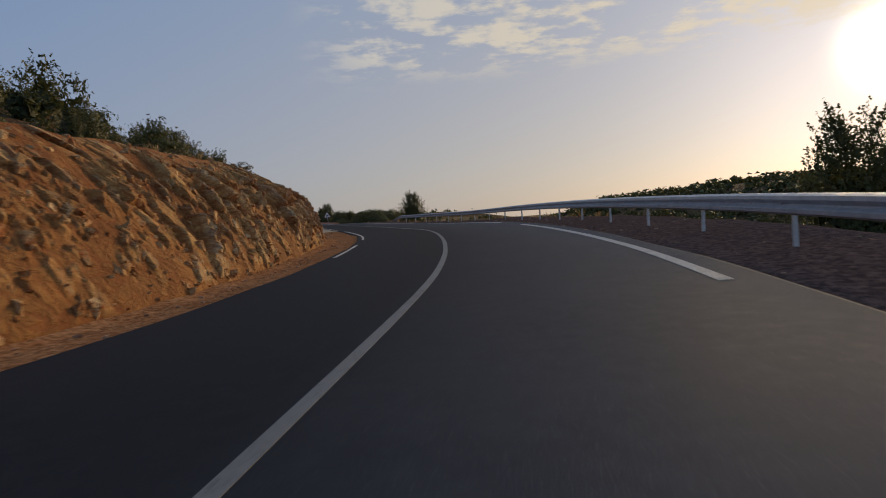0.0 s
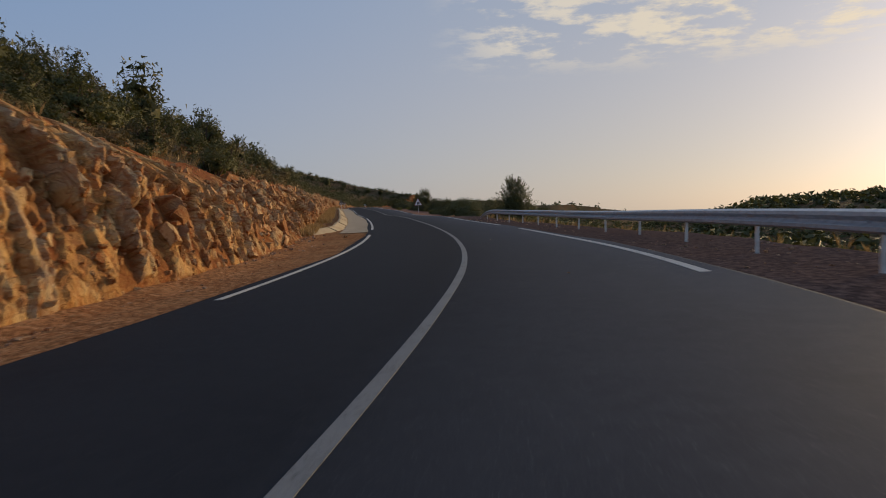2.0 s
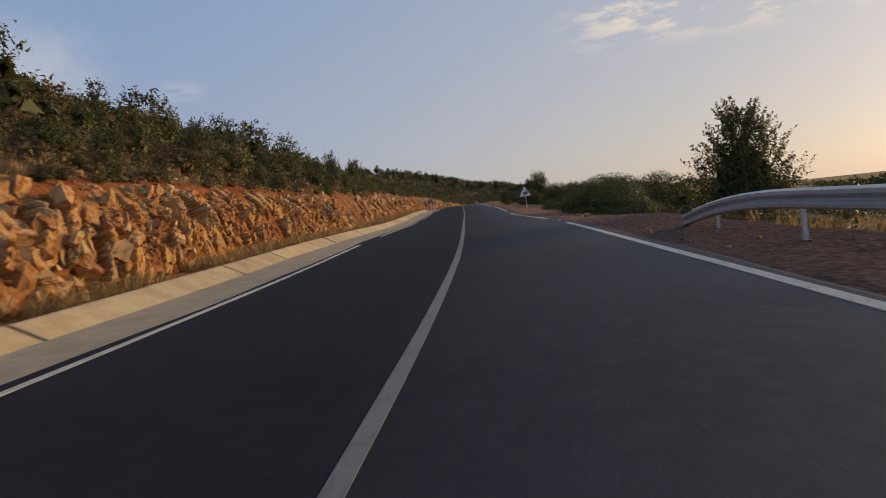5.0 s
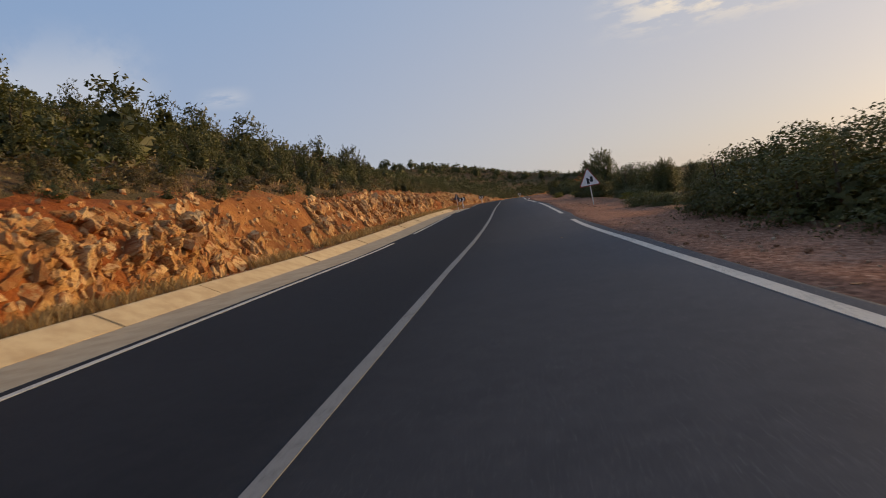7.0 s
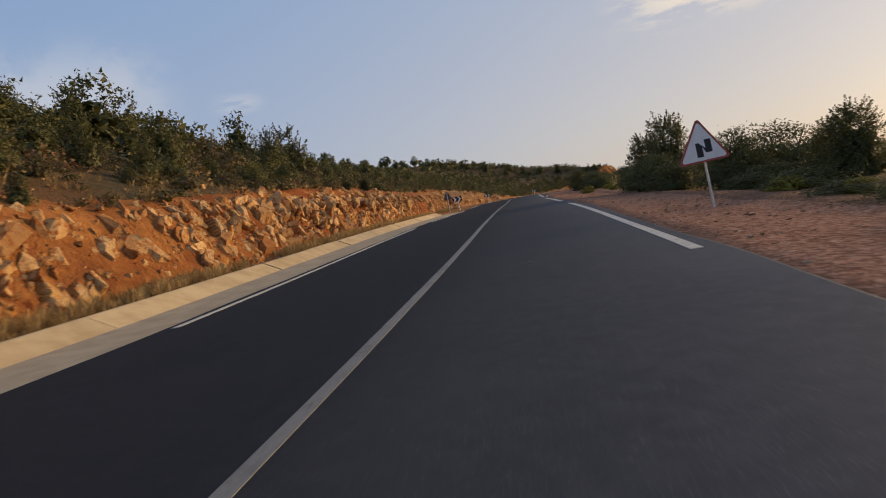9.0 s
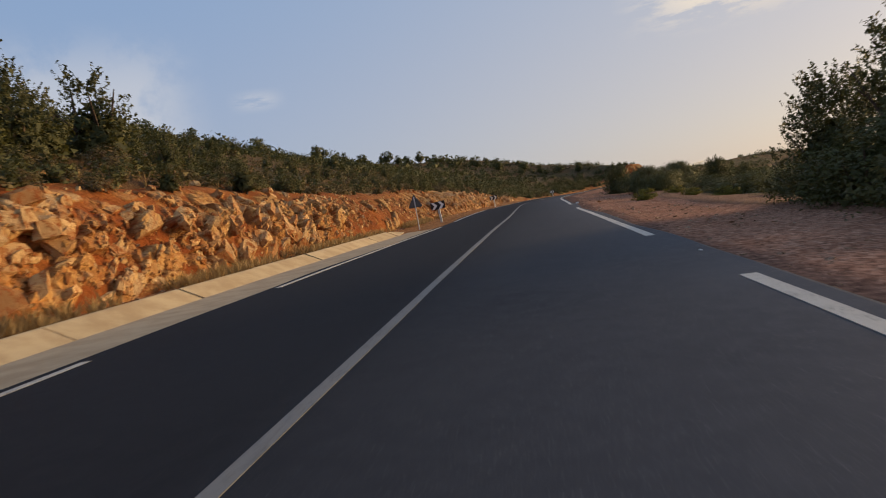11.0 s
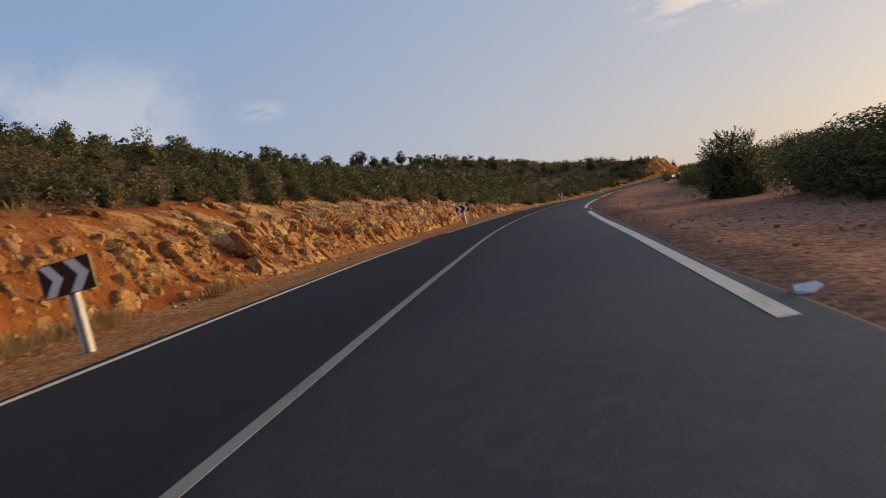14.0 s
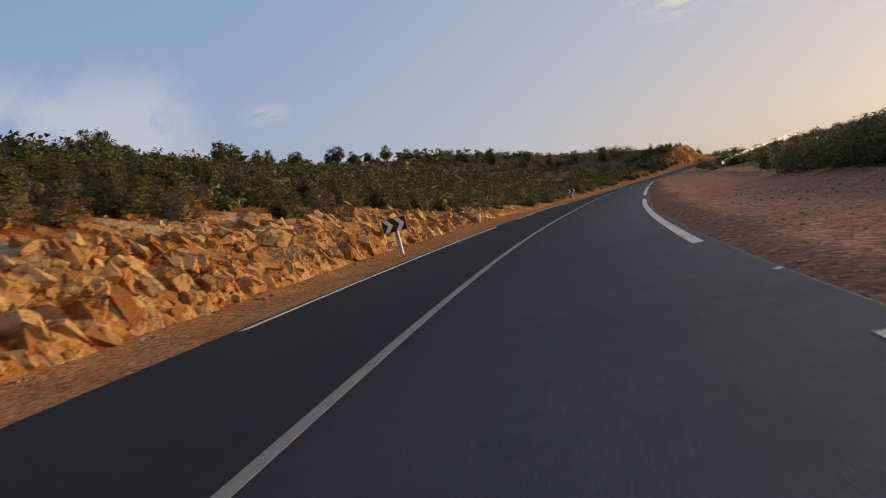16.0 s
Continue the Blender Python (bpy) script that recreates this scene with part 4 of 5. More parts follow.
def heap(kind_, s, d, size):
    """A bush of the uncounted mass: its leaves join one mesh a material."""
    src = KINDS[kind_][rng.randint(len(KINDS[kind_]))]
    if src.name not in CROWN_CACHE:
        me = [c for c in src.children if c.name.startswith("crown")][0].data
        co, no = np.empty(len(me.vertices) * 3), np.empty(len(me.loops) * 3)
        me.vertices.foreach_get("co", co)
        me.corner_normals.foreach_get("vector", no)
        pick = np.arange(0, len(me.polygons), 5)                              # a fifth of the leaves, larger
        v, nv = co.reshape(-1, 3, 3)[pick], no.reshape(-1, 3, 3)[pick]
        mid_ = v.mean(1, keepdims=True)
        CROWN_CACHE[src.name] = (((v - mid_) * 1.65 + mid_).reshape(-1, 3), nv.reshape(-1, 3))
    v, nv = CROWN_CACHE[src.name]
    a = rng.uniform(0, 6.283)
    p = at(s, d, float(land(np.array([s]), np.array([d]))[0]) - 0.06 * size)
    turned = spin(a)
    w = size * rng.uniform(0.9, 1.25)
    HEAPS.setdefault(kind_, []).append((v @ turned.T * np.array([w, w, size]) + p, nv @ turned.T))


def spin(a):
    return np.array([[math.cos(a), -math.sin(a), 0], [math.sin(a), math.cos(a), 0], [0, 0, 1]])


CROWN_CACHE = {}
# hillside above the cutting: the nearest bushes are things, the mass behind them is not counted
for row, (off, lo, hi) in enumerate(((0.8, 0.6, 1.2), (2.8, 0.9, 2.0), (5.0, 1.3, 2.8), (7.8, 1.6, 3.2), (11.5, 1.8, 3.4), (16.0, 1.8, 3.4), (20.5, 1.8, 3.4))):
    s = 2.0 + row * 0.7
    while s < 330 - row * 15:
        s += rng.uniform(1.2, 2.2) * (1 + 0.12 * row)
        thin = (0.55 if s < 140 else 1.0) if row == 0 else 0.9
        if s < 30:
            thin = 0.0
        if rng.rand() > thin:
            continue
        d = float(top_d(s)) - off - rng.uniform(-0.9, 0.9)
        size = rng.uniform(lo, hi) * (0.44 if s > 172 else 0.86 if s > 98 else 0.66 if s < 34 else 0.84)
        size *= rng.choice([0.62, 0.85, 1.22], p=[0.4, 0.35, 0.25])
        if s > 172 and row > 2 and rng.rand() < 0.4:
            continue
        if s > 198 and row < 2:
            size, d = rng.uniform(0.7, 1.3), d + 0.5
        k = rng.choice(["juniper", "oak", "scrub"], p=[0.58, 0.27, 0.15] if row > 1 else [0.25, 0.3, 0.45])
        if row < 3 and s < 240 and rng.rand() < 0.8:
            plant(k, s, d, size)
        else:
            heap(k, s, d, size)

for k, s, d, size in (("juniper", 12.6, -10.2, 1.3), ("juniper", 14.6, -10.0, 1.0), ("scrub", 16.6, -9.6, 0.5), ("juniper", 18.8, -9.9, 1.05), ("juniper", 20.1, -10.0, 1.15), ("scrub", 22.4, -9.5, 0.5), ("oak", 24.6, -9.6, 0.55), ("scrub", 26.0, -9.6, 0.7), ("juniper", 27.4, -9.8, 0.75), ("oak", 29.2, -9.6, 0.7)):
    plant(k, s, d, 0.76 * size)

# ---- named trees and bushes beside the gravel ----
rng = np.random.RandomState(11)
TREES = {
    "spiky": [bush("spiky", rng, 3.7, 3.9, 13500, 0.066, LEAF_DARK, "tall dark juniper tree with pointed sprays", "tree") for _ in range(2)],
    "round": [bush("round", rng, 4.2, 3.1, 8200, 0.062, LEAF_OAK, "broad dense evergreen oak bush beside the gravel", "tree") for _ in range(3)],
}


def stand(src, s, d, scale, yaw, label, tall=1.0, sink=0.15, z=None):
    zz = float(land(np.array([s]), np.array([d]))[0]) if z is None else z
    m = pose(*at(s, d, zz - sink), 0, 0, yaw)
    if src.name not in used:
        used.add(src.name)
        ob, ob.matrix_basis = src, m
    else:
        ob = copy_thing(src, m)
    ob.scale = (scale, scale, scale * tall)
    return tagged(ob, label)


stand(TREES["spiky"][0], 23.6, 14.2, 1.35, 20, "tall dark juniper below the guard rail", 1.30)
stand(TREES["spiky"][1], 89.5, 10.4, 1.05, 80, "dark juniper with pointed sprays at the end of the guard rail", 1.02, 0.3, -0.3)
def mass(rows, label, turn=67):
    """Dense bushes given by place, height and breadth."""
    for k, (s, d, high, broad, kind_) in enumerate(rows):
        w = broad / 4.2
        stand(TREES["round"][kind_], s, d, w, turn * k + 15, label, high / 3.2 / w)


mass(((94.6, 7.4, 0.7, 1.8, 0), (96.8, 7.9, 1.3, 2.8, 0), (99.8, 8.1, 2.0, 3.6, 1), (103.4, 8.3, 2.5, 4.2, 2), (107.4, 8.5, 2.7, 4.2, 0), (110.6, 8.2, 2.35, 3.6, 1), (112.8, 8.2, 1.5, 2.6, 2), (115.6, 8.6, 2.1, 2.2, 1), (103.0, 11.6, 1.9, 4.0, 0), (108.0, 12.0, 2.5, 4.4, 2), (111.5, 11.2, 2.5, 4.2, 1)),
     "broad dense evergreen bush behind the gravel shoulder")
mass(((119.8, 7.9, 0.75, 2.2, 1), (122.2, 7.5, 0.85, 2.2, 2), (125.5, 8.0, 0.5, 2.2, 0), (128.8, 8.2, 0.5, 2.4, 1), (133.0, 9.2, 0.85, 2.6, 0), (137.5, 9.6, 1.1, 2.8, 2), (121.5, 12.4, 0.9, 3.6, 1), (127.0, 12.6, 1.0, 3.8, 2)),
     "low green bush on the edge of the gravel", 50)
mass(((143.0, 10.6, 2.9, 4.0, 1), (140.0, 11.4, 2.6, 3.8, 2), (145.6, 8.4, 1.7, 2.8, 0), (148.6, 8.3, 2.2, 3.2, 1), (151.8, 8.6, 2.2, 3.4, 2), (155.0, 9.2, 1.9, 3.0, 0), (150.5, 11.4, 2.6, 4.0, 1)),
     "tall evergreen oak bush against the sky beside the gravel", 40)
mass([(158 + 3.1 * k, 12.4 + 0.9 * math.sin(k * 2.3), 1.1 + 0.25 * math.sin(k * 1.7), 3.2, k % 3) for k in range(9)] + [(160 + 4.2 * k, 16.4 + 0.8 * math.sin(k * 1.9), 1.5 + 0.3 * math.sin(k * 2.9), 3.8, (k + 1) % 3) for k in range(8)],
     "low dark evergreen bush on the slope beyond the gravel", 41)
mass(((186.6, 9.6, 1.6, 3.0, 0), (189.6, 9.7, 2.1, 4.0, 2), (192.8, 9.9, 2.2, 4.2, 1), (195.4, 10.0, 2.0, 3.4, 0), (193.5, 12.0, 1.7, 3.6, 2)),
     "large dark evergreen bush on the edge of the wide gravel area", 25)
mass(((210.5, 12.0, 1.8, 4.0, 1), (214.0, 12.4, 2.1, 4.4, 0), (218.0, 12.6, 2.3, 4.6, 2), (222.0, 12.4, 2.3, 4.4, 1), (226.0, 12.2, 2.2, 4.2, 0), (230.0, 12.0, 2.1, 4.0, 2), (234.5, 12.0, 2.0, 4.2, 1), (239.0, 11.8, 1.7, 4.0, 0), (206.0, 12.0, 1.7, 4.0, 2), (212.0, 15.5, 2.6, 4.6, 1), (220.0, 15.8, 2.8, 4.8, 2), (228.0, 15.5, 2.6, 4.8, 0)),
     "low dark evergreen bush in a long row behind the gravel", 33)
stand(TREES["spiky"][0], 156.0, 9.2, 0.86, 70, "tall dark conifer with pointed sprays beside the gravel", 1.08)
stand(TREES["spiky"][1], 153.2, 9.9, 1.0, 160, "tall dark conifer with pointed sprays beside the gravel", 1.10)
for s, d, sc in ((131.5, 12.2, 0.50), (134.0, 11.0, 0.62), (136.6, 11.6, 0.55)):
    stand(TREES["spiky"][1], s, d, sc, 50 * s, "dark juniper behind the double-bend sign", 0.95)
stand(TREES["spiky"][0], 200.2, 8.5, 0.80, 140, "dark bush with pointed sprays beside the wide gravel", 0.80)
stand(TREES["spiky"][1], 199.2, 16.5, 0.70, 40, "open-crowned young tree behind the bushes", 1.0)
stand(TREES["spiky"][1], 198.4, 18.6, 0.60, 200, "open-crowned young tree behind the bushes", 1.0)
bright = bush("round", rng, 1.3, 0.72, 2600, 0.034, LEAF_BRIGHT, "low yellow-green broom bush on the gravel edge")
bright.matrix_basis = pose(*at(176.6, 7.3, float(land(np.array([176.6]), np.array([7.3]))[0]) - 0.05), 0, 0, 30)
for s, d, sc in ((180.5, 9.6, 0.9), (175.0, 9.4, 0.8), (172.5, 10.6, 0.9), (132.0, 8.3, 0.8), (128.4, 8.4, 0.7)):
    ob = copy_thing(bright, pose(*at(s, d, float(land(np.array([s]), np.array([d]))[0]) - 0.05), 0, 0, 70 * s))
    ob.scale = (sc, sc, sc * 0.85)
# lower shrubs right of the road
for k in range(150):
    s = rng.uniform(84, 330)
    d = float(edge_r(s)) + (1.4 if not 172 < s < 240 else 3.4) + abs(rng.normal()) * 9
    if 112 < s < 206 and d < 17:
        continue
    if k < 60 and d < edge_r(s) + 7 and s < 245:
        plant(rng.choice(["juniper", "oak", "scrub"]), s, d, rng.uniform(0.6, 1.3), group="roadside shrubs")
    else:
        heap(rng.choice(["juniper", "oak", "scrub"]), s, d, rng.uniform(0.7, 1.7))
for k in range(190):
    s = rng.uniform(14, 94)
    d = float(edge_r(s)) + 0.9 + abs(rng.normal()) * 4.5
    heap(rng.choice(["oak", "scrub"]), s, d, rng.uniform(0.5, 0.9) + 0.06 * (d - float(edge_r(s))))


for k in range(190):
    s = rng.uniform(150, 246)
    heap(rng.choice(["oak", "scrub", "juniper"], p=[0.4, 0.45, 0.15]), s, float(top_d(s)) - rng.uniform(0.1, 3.2), rng.uniform(0.5, 0.95))
for k in range(150):
    s = rng.uniform(243, 335)
    heap(rng.choice(["juniper", "oak", "scrub"]), s, float(foot_d(s)) - rng.uniform(0.6, 4.5), rng.uniform(0.6, 1.5))
for k in range(70):
    s = rng.uniform(312, 355)
    heap(rng.choice(["juniper", "oak"]), s, float(foot_d(s)) - rng.uniform(0.8, 3.5), rng.uniform(0.7, 1.4))
for k in range(200):
    s = rng.uniform(35, 190)
    heap(rng.choice(["scrub", "oak"], p=[0.75, 0.25]), s, float(top_d(s)) - rng.uniform(0.0, 2.4), rng.uniform(0.35, 0.75))
for k in range(120):
    s = rng.uniform(318, 372)
    heap(rng.choice(["juniper", "oak"]), s, float(top_d(s)) - rng.uniform(0.2, 8), rng.uniform(0.7, 1.6))
for kind_, name, mat in (("juniper", "juniper_thicket", LEAF_DARK), ("oak", "evergreen_thicket", LEAF_OAK), ("scrub", "scrub_thicket", LEAF_DRY)):
    V, N = (np.concatenate(q) for q in zip(*HEAPS[kind_]))
    tagged(new(name, leaf_mesh(name, V, N, mat)), "dense uncounted mass of evergreen bushes on the slope", "thicket", kind="stuff")


# ---- far scrub, uncounted ----
def far_scrub(name, spots, mat, label, cards=52, leaf=0.14):
    rr = np.random.RandomState(21)
    shapes = []
    for _ in range(10):
        o = rr.normal(size=(cards, 3))
        o /= np.linalg.norm(o, axis=1)[:, None]
        o[:, 2] = np.abs(o[:, 2])
        c = o * rr.uniform(0.45, 1.0, cards)[:, None] * np.array([0.62, 0.62, 0.9]) * (1 + 0.3 * np.clip(rr.normal(size=(cards, 1)), -1, 0.8))
        shapes.append(leaf_cards(c, o, leaf, rr, 0.7))
    V, N = [], []
    for p, size in spots:
        v, nv = shapes[rr.randint(10)]
        turned = spin(rr.uniform(0, 6.283))
        V.append(v @ turned.T * np.array([size * 1.2, size * 1.2, size]) + p)
        N.append(nv @ turned.T)
    return tagged(new(name, leaf_mesh(name, np.concatenate(V), np.concatenate(N), mat)), label, "scrub", kind="stuff")


def spots(n, s_rng, d_rng, lo, hi, seed):
    rr = np.random.RandomState(seed)
    s, d = rr.uniform(*s_rng, n), rr.uniform(*d_rng, n)
    keep = wave(s, d, 14, seed) > -0.75 + 0.5 * rr.rand(n)
    s, d = s[keep], d[keep]
    p = at(s, d, land(s, d) - 0.08)
    return list(zip(p, rr.uniform(lo, hi, len(s))))


far_scrub("hill_scrub", spots(2300, (35, 395), (-85, -42), 0.9, 2.0, 31), LEAF_OAK, "dense evergreen scrub covering the upper hillside", 36, 0.16)
far_scrub("hill_scrub", spots(850, (35, 395), (-43, -24), 0.9, 2.0, 36) + spots(1300, (225, 395), (-70, -11), 0.8, 1.7, 37), LEAF_OAK, "dense evergreen scrub covering the hillside", 100, 0.085)
far_scrub("dry_scrub", spots(1700, (30, 395), (-85, -18), 0.35, 0.9, 32), LEAF_DRY, "low brown scrub between the bushes of the hillside", 36, 0.16)
far_scrub("dry_scrub", spots(1500, (30, 300), (-20, -9.9), 0.45, 0.95, 38), LEAF_DRY, "low brown scrub above the cutting", 56, 0.09)
far_scrub("hill_scrub", spots(900, (150, 330), (-34, -10.5), 0.45, 1.0, 39), LEAF_OAK, "low evergreen scrub between the bushes above the cutting", 56, 0.09)
far_scrub("valley_scrub", spots(2200, (-34, 395), (40, 110), 0.8, 2.0, 33), LEAF_OAK, "evergreen scrub on the land beyond the road", 32, 0.17)
far_scrub("valley_scrub", spots(900, (-34, 395), (15, 41), 0.7, 1.5, 34), LEAF_OAK, "evergreen scrub on the slope beside the road", 100, 0.085)
ring = []
rr = np.random.RandomState(35)
for k in range(4600):
    x, y = rr.uniform(-420, 420), rr.uniform(60, 700)
    ring.append((x, y))
for k in range(1500):
    far, turn = rr.uniform(185, 400), radians(rr.uniform(3.5, 40))
    ring.append((far * math.sin(turn), far * math.cos(turn)))
ring = np.array(ring)
qs, qd, qz = road_coords(ring[:, 0], ring[:, 1])
ok_ = (np.abs(qd) > 60)
gi = np.clip(np.searchsorted(gx, ring[:, 0]) - 1, 0, len(gx) - 2)
gj = np.clip(np.searchsorted(gy, ring[:, 1]) - 1, 0, len(gy) - 2)
GZ = gz.reshape(GX.shape)
fx, fy = (ring[:, 0] - gx[gi]) / (gx[gi + 1] - gx[gi]), (ring[:, 1] - gy[gj]) / (gy[gj + 1] - gy[gj])
rzz = GZ[gi, gj] * (1 - fx) * (1 - fy) + GZ[gi + 1, gj] * fx * (1 - fy) + GZ[gi, gj + 1] * (1 - fx) * fy + GZ[gi + 1, gj + 1] * fx * fy
far_scrub("distant_scrub", [((x, y, z - 0.2), rr.uniform(1.6, 3.6)) for (x, y), z, o in zip(ring, rzz, ok_) if o], LEAF_DARK, "distant dark scrub and low woods on the far hills", 24, 0.22)

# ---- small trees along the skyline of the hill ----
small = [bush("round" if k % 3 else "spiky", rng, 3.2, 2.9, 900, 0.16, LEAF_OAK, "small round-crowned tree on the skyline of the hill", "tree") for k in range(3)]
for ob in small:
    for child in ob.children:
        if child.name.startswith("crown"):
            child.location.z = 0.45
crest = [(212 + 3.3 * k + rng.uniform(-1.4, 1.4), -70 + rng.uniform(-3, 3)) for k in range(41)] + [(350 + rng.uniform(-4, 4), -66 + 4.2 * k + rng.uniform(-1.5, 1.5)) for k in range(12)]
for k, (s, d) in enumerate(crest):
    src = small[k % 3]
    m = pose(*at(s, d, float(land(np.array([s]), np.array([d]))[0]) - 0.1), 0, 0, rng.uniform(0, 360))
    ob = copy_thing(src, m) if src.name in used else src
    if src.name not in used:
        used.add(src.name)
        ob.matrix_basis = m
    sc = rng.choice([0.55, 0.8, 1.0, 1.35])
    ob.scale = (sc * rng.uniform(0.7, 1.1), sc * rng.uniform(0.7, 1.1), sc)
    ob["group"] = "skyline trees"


# ---- far guard rail on the outside of the next bend ----
def far_rail_foot(u):
    s = 275.0 + u
    d = 10.6 + 0.115 * u
    return Vector(at(s, d, max(float(land(np.array([s]), np.array([d]))[0]), -0.15 + 0.0205 * u) - 0.03))


far_rail = guard_rail(far_rail_foot, 72.0, "pale steel guard rail along the far bend", 4.0, False)

# ---- road signs ----
def sign_post(height, parent, radius=0.03):
    bm = tube_bm([(0, 0, -0.35), (0, 0, height * 0.5), (0, 0, height)], radius, 10)
    return part("post", bm_mesh("post", bm, POST), parent)


def rounded_triangle(size, r=0.06, n=5):
    """Corner-rounded triangle, tip up, centred on its middle."""
    out_ = []
    for k in range(3):
        a = radians(90 + 120 * k)
        cx, cz = math.cos(a) * (size - 2 * r), math.sin(a) * (size - 2 * r)
        for q in range(n):
            b = a + radians(-60 + 120 * q / (n - 1))
            out_.append((cx + r * math.cos(b), cz + r * math.sin(b)))
    return out_


def plate(outline, y0, y1, name, mat):
    n = len(outline)
    V = [(x, y0, z) for x, z in outline] + [(x, y1, z) for x, z in outline]
    F = [tuple(range(n)), tuple(reversed(range(n, 2 * n)))] + [(q, n + q, n + (q + 1) % n, (q + 1) % n) for q in range(n)]
    me = mesh_from(name, V, F, mat)
    bm = bmesh.new()
    bm.from_mesh(me)
    bmesh.ops.recalc_face_normals(bm, faces=bm.faces)
    bm.to_mesh(me)
    bm.free()
    return me


def warning_sign(label, size=0.50, height=1.35):
    """Triangular warning sign, its face towards -y."""
    ob = empty("warning_sign", label, "road sign")
    sign_post(height + 0.35, ob)
    big, mid_ = rounded_triangle(size), rounded_triangle(size * 0.87, 0.05)
    def part_at(name, me, lab=""):
        p = part(name, me, ob, lab)
        p.location = (0, -0.04, height)
        return p
    part_at("back_plate", plate(big, -0.006, 0.012, "back_plate", SIGN_BACK), "grey unpainted back of the plate")
    part_at("border", plate(big, -0.010, -0.0062, "border", SIGN_RED), "red border")
    part_at("panel", plate(mid_, -0.0145, -0.0104, "panel", SIGN_WHITE), "white reflective panel")
    w = 0.035 * size / 0.5
    zig = [(-0.10, -0.16), (-0.10 + 2 * w, -0.16), (-0.10 + 2 * w, 0.00), (0.10 - w, -0.10), (0.10 + w, -0.10), (0.10 + w, 0.12), (0.10 - w, 0.12), (0.10 - w, -0.02), (-0.10 + w, 0.08), (-0.10, 0.08)]
    part_at("symbol", plate([(x * size / 0.5, z * size / 0.5) for x, z in zig], -0.0185, -0.0149, "symbol", SIGN_BLACK), "black double-bend symbol")
    part_at("clamp", bm_mesh("clamp", box_bm(0.10, 0.05, 0.03, 0.004, m=Matrix.Translation((0, 0.035, 0.05))), ZINC))
    return ob


def chevron_sign(label, w=1.0, h=0.50, height=1.10):
    """A small black and white chevron board on a post, its face towards -y."""
    ob = empty("chevron_sign", label, "road sign")
    channel = [(-0.07, 0.05), (0.07, 0.05), (0.07, -0.05), (0.042, -0.05), (0.042, -0.040), (0.060, -0.040), (0.060, 0.040), (-0.060, 0.040), (-0.060, -0.040), (-0.042, -0.040), (-0.042, -0.05), (-0.07, -0.05)]
    n = len(channel)
    V = [(x, y, -0.35) for x, y in channel] + [(x, y, height + 0.1) for x, y in channel]
    part("post", mesh_from("post", V, [(q, (q + 1) % n, n + (q + 1) % n, n + q) for q in range(n)] + [tuple(range(n, 2 * n)), tuple(reversed(range(n)))], POST), ob, "open channel steel post")
    board = [(-w / 2, -h / 2), (w / 2, -h / 2), (w / 2, h / 2), (-w / 2, h / 2)]
    p = part("board", plate(board, -0.006, 0.010, "board", SIGN_BLACK), ob, "black board")
    p.location = (0, -0.062, height)
    t, a = 0.20, 0.26
    for k, x0 in enumerate((-0.46, 0.02)):
        shape = [(x0, -h / 2 + 0.012), (x0 + t, -h / 2 + 0.012), (x0 + t + a * 0.8, 0), (x0 + t, h / 2 - 0.012), (x0, h / 2 - 0.012), (x0 + a * 0.8, 0)]
        c = part("chevron", plate(shape, -0.0105, -0.0064, "chevron", SIGN_WHITE), ob, "white arrow")
        c.location = (0, -0.062, height)
    q = part("clamp", bm_mesh("clamp", box_bm(0.09, 0.05, 0.03, 0.004, m=Matrix.Translation((0, 0.03, 0))), ZINC), ob)
    q.location = (0, -0.04, height)
    return ob


def set_sign(ob, s, d, yaw, lean, tip=0.0):
    z = float(bank_at(s) * max(min(d, 7), -7)) + float(shoulder(s, d))
    ob.matrix_basis = pose(*at(s, d, z), tip, lean, heading(s) + yaw)
    return ob


set_sign(warning_sign("white triangular double-bend warning sign with red border on a post", 0.73, 1.42), 130.4, 6.0, -4, -3.0)
set_sign(warning_sign("grey back of a triangular warning sign on a thin steel post", 0.50, 1.45), 175.3, -5.08, 172, 1.5)
set_sign(chevron_sign("black and white chevron board on a leaning steel post"), 183.4, -4.96, -8, -4.0)
set_sign(chevron_sign("black and white chevron board on a steel post by the cutting"), 223.4, -5.5, -6, -2.0)
set_sign(chevron_sign("distant chevron board on a steel post at the far bend"), 285.0, -6.0, -4, 1.0)

# ---- litter and loose stones on the verge ----
for s, d, size, lab in ((179.8, 3.86, 0.13, "white crumpled litter bag lying on the gravel edge"), (178.1, 5.0, 0.16, "flat brown stone lying on the gravel"), (205.3, 3.60, 0.07, "small flat white scrap on the asphalt edge"), (146.7, 3.62, 0.06, "small flat white scrap on the asphalt edge"), (89.7, 3.60, 0.07, "small flat white scrap on the asphalt edge"), (94.7, 5.1, 0.13, "pale stone lying on the gravel"), (91.0, 4.75, 0.21, "reddish stone lying on the gravel"), (88.5, -3.9, 0.05, "small white stone beside the channel"), (57.5, -4.6, 0.12, "pale stone by the start of the kerb")):
    me = STONES[int(s) % 14].copy()
    me.materials.clear()
    me.materials.append(WHITEWASH if "white" in lab else ROCK)
    flat = 0.2 if "scrap" in lab else 0.6
    ob = tagged(new("loose_stone", me), lab, "stone", "loose stones")
    ob.matrix_basis = pose(*at(s, d, float(bank_at(s) * d) + float(shoulder(s, d)) - 0.02 + (0.0 if abs(d) > 3.7 else 0.02) + size * 0.42 * flat), 4, 3, s * 40) @ Matrix.Diagonal((size, size * 0.8, size * flat, 1))

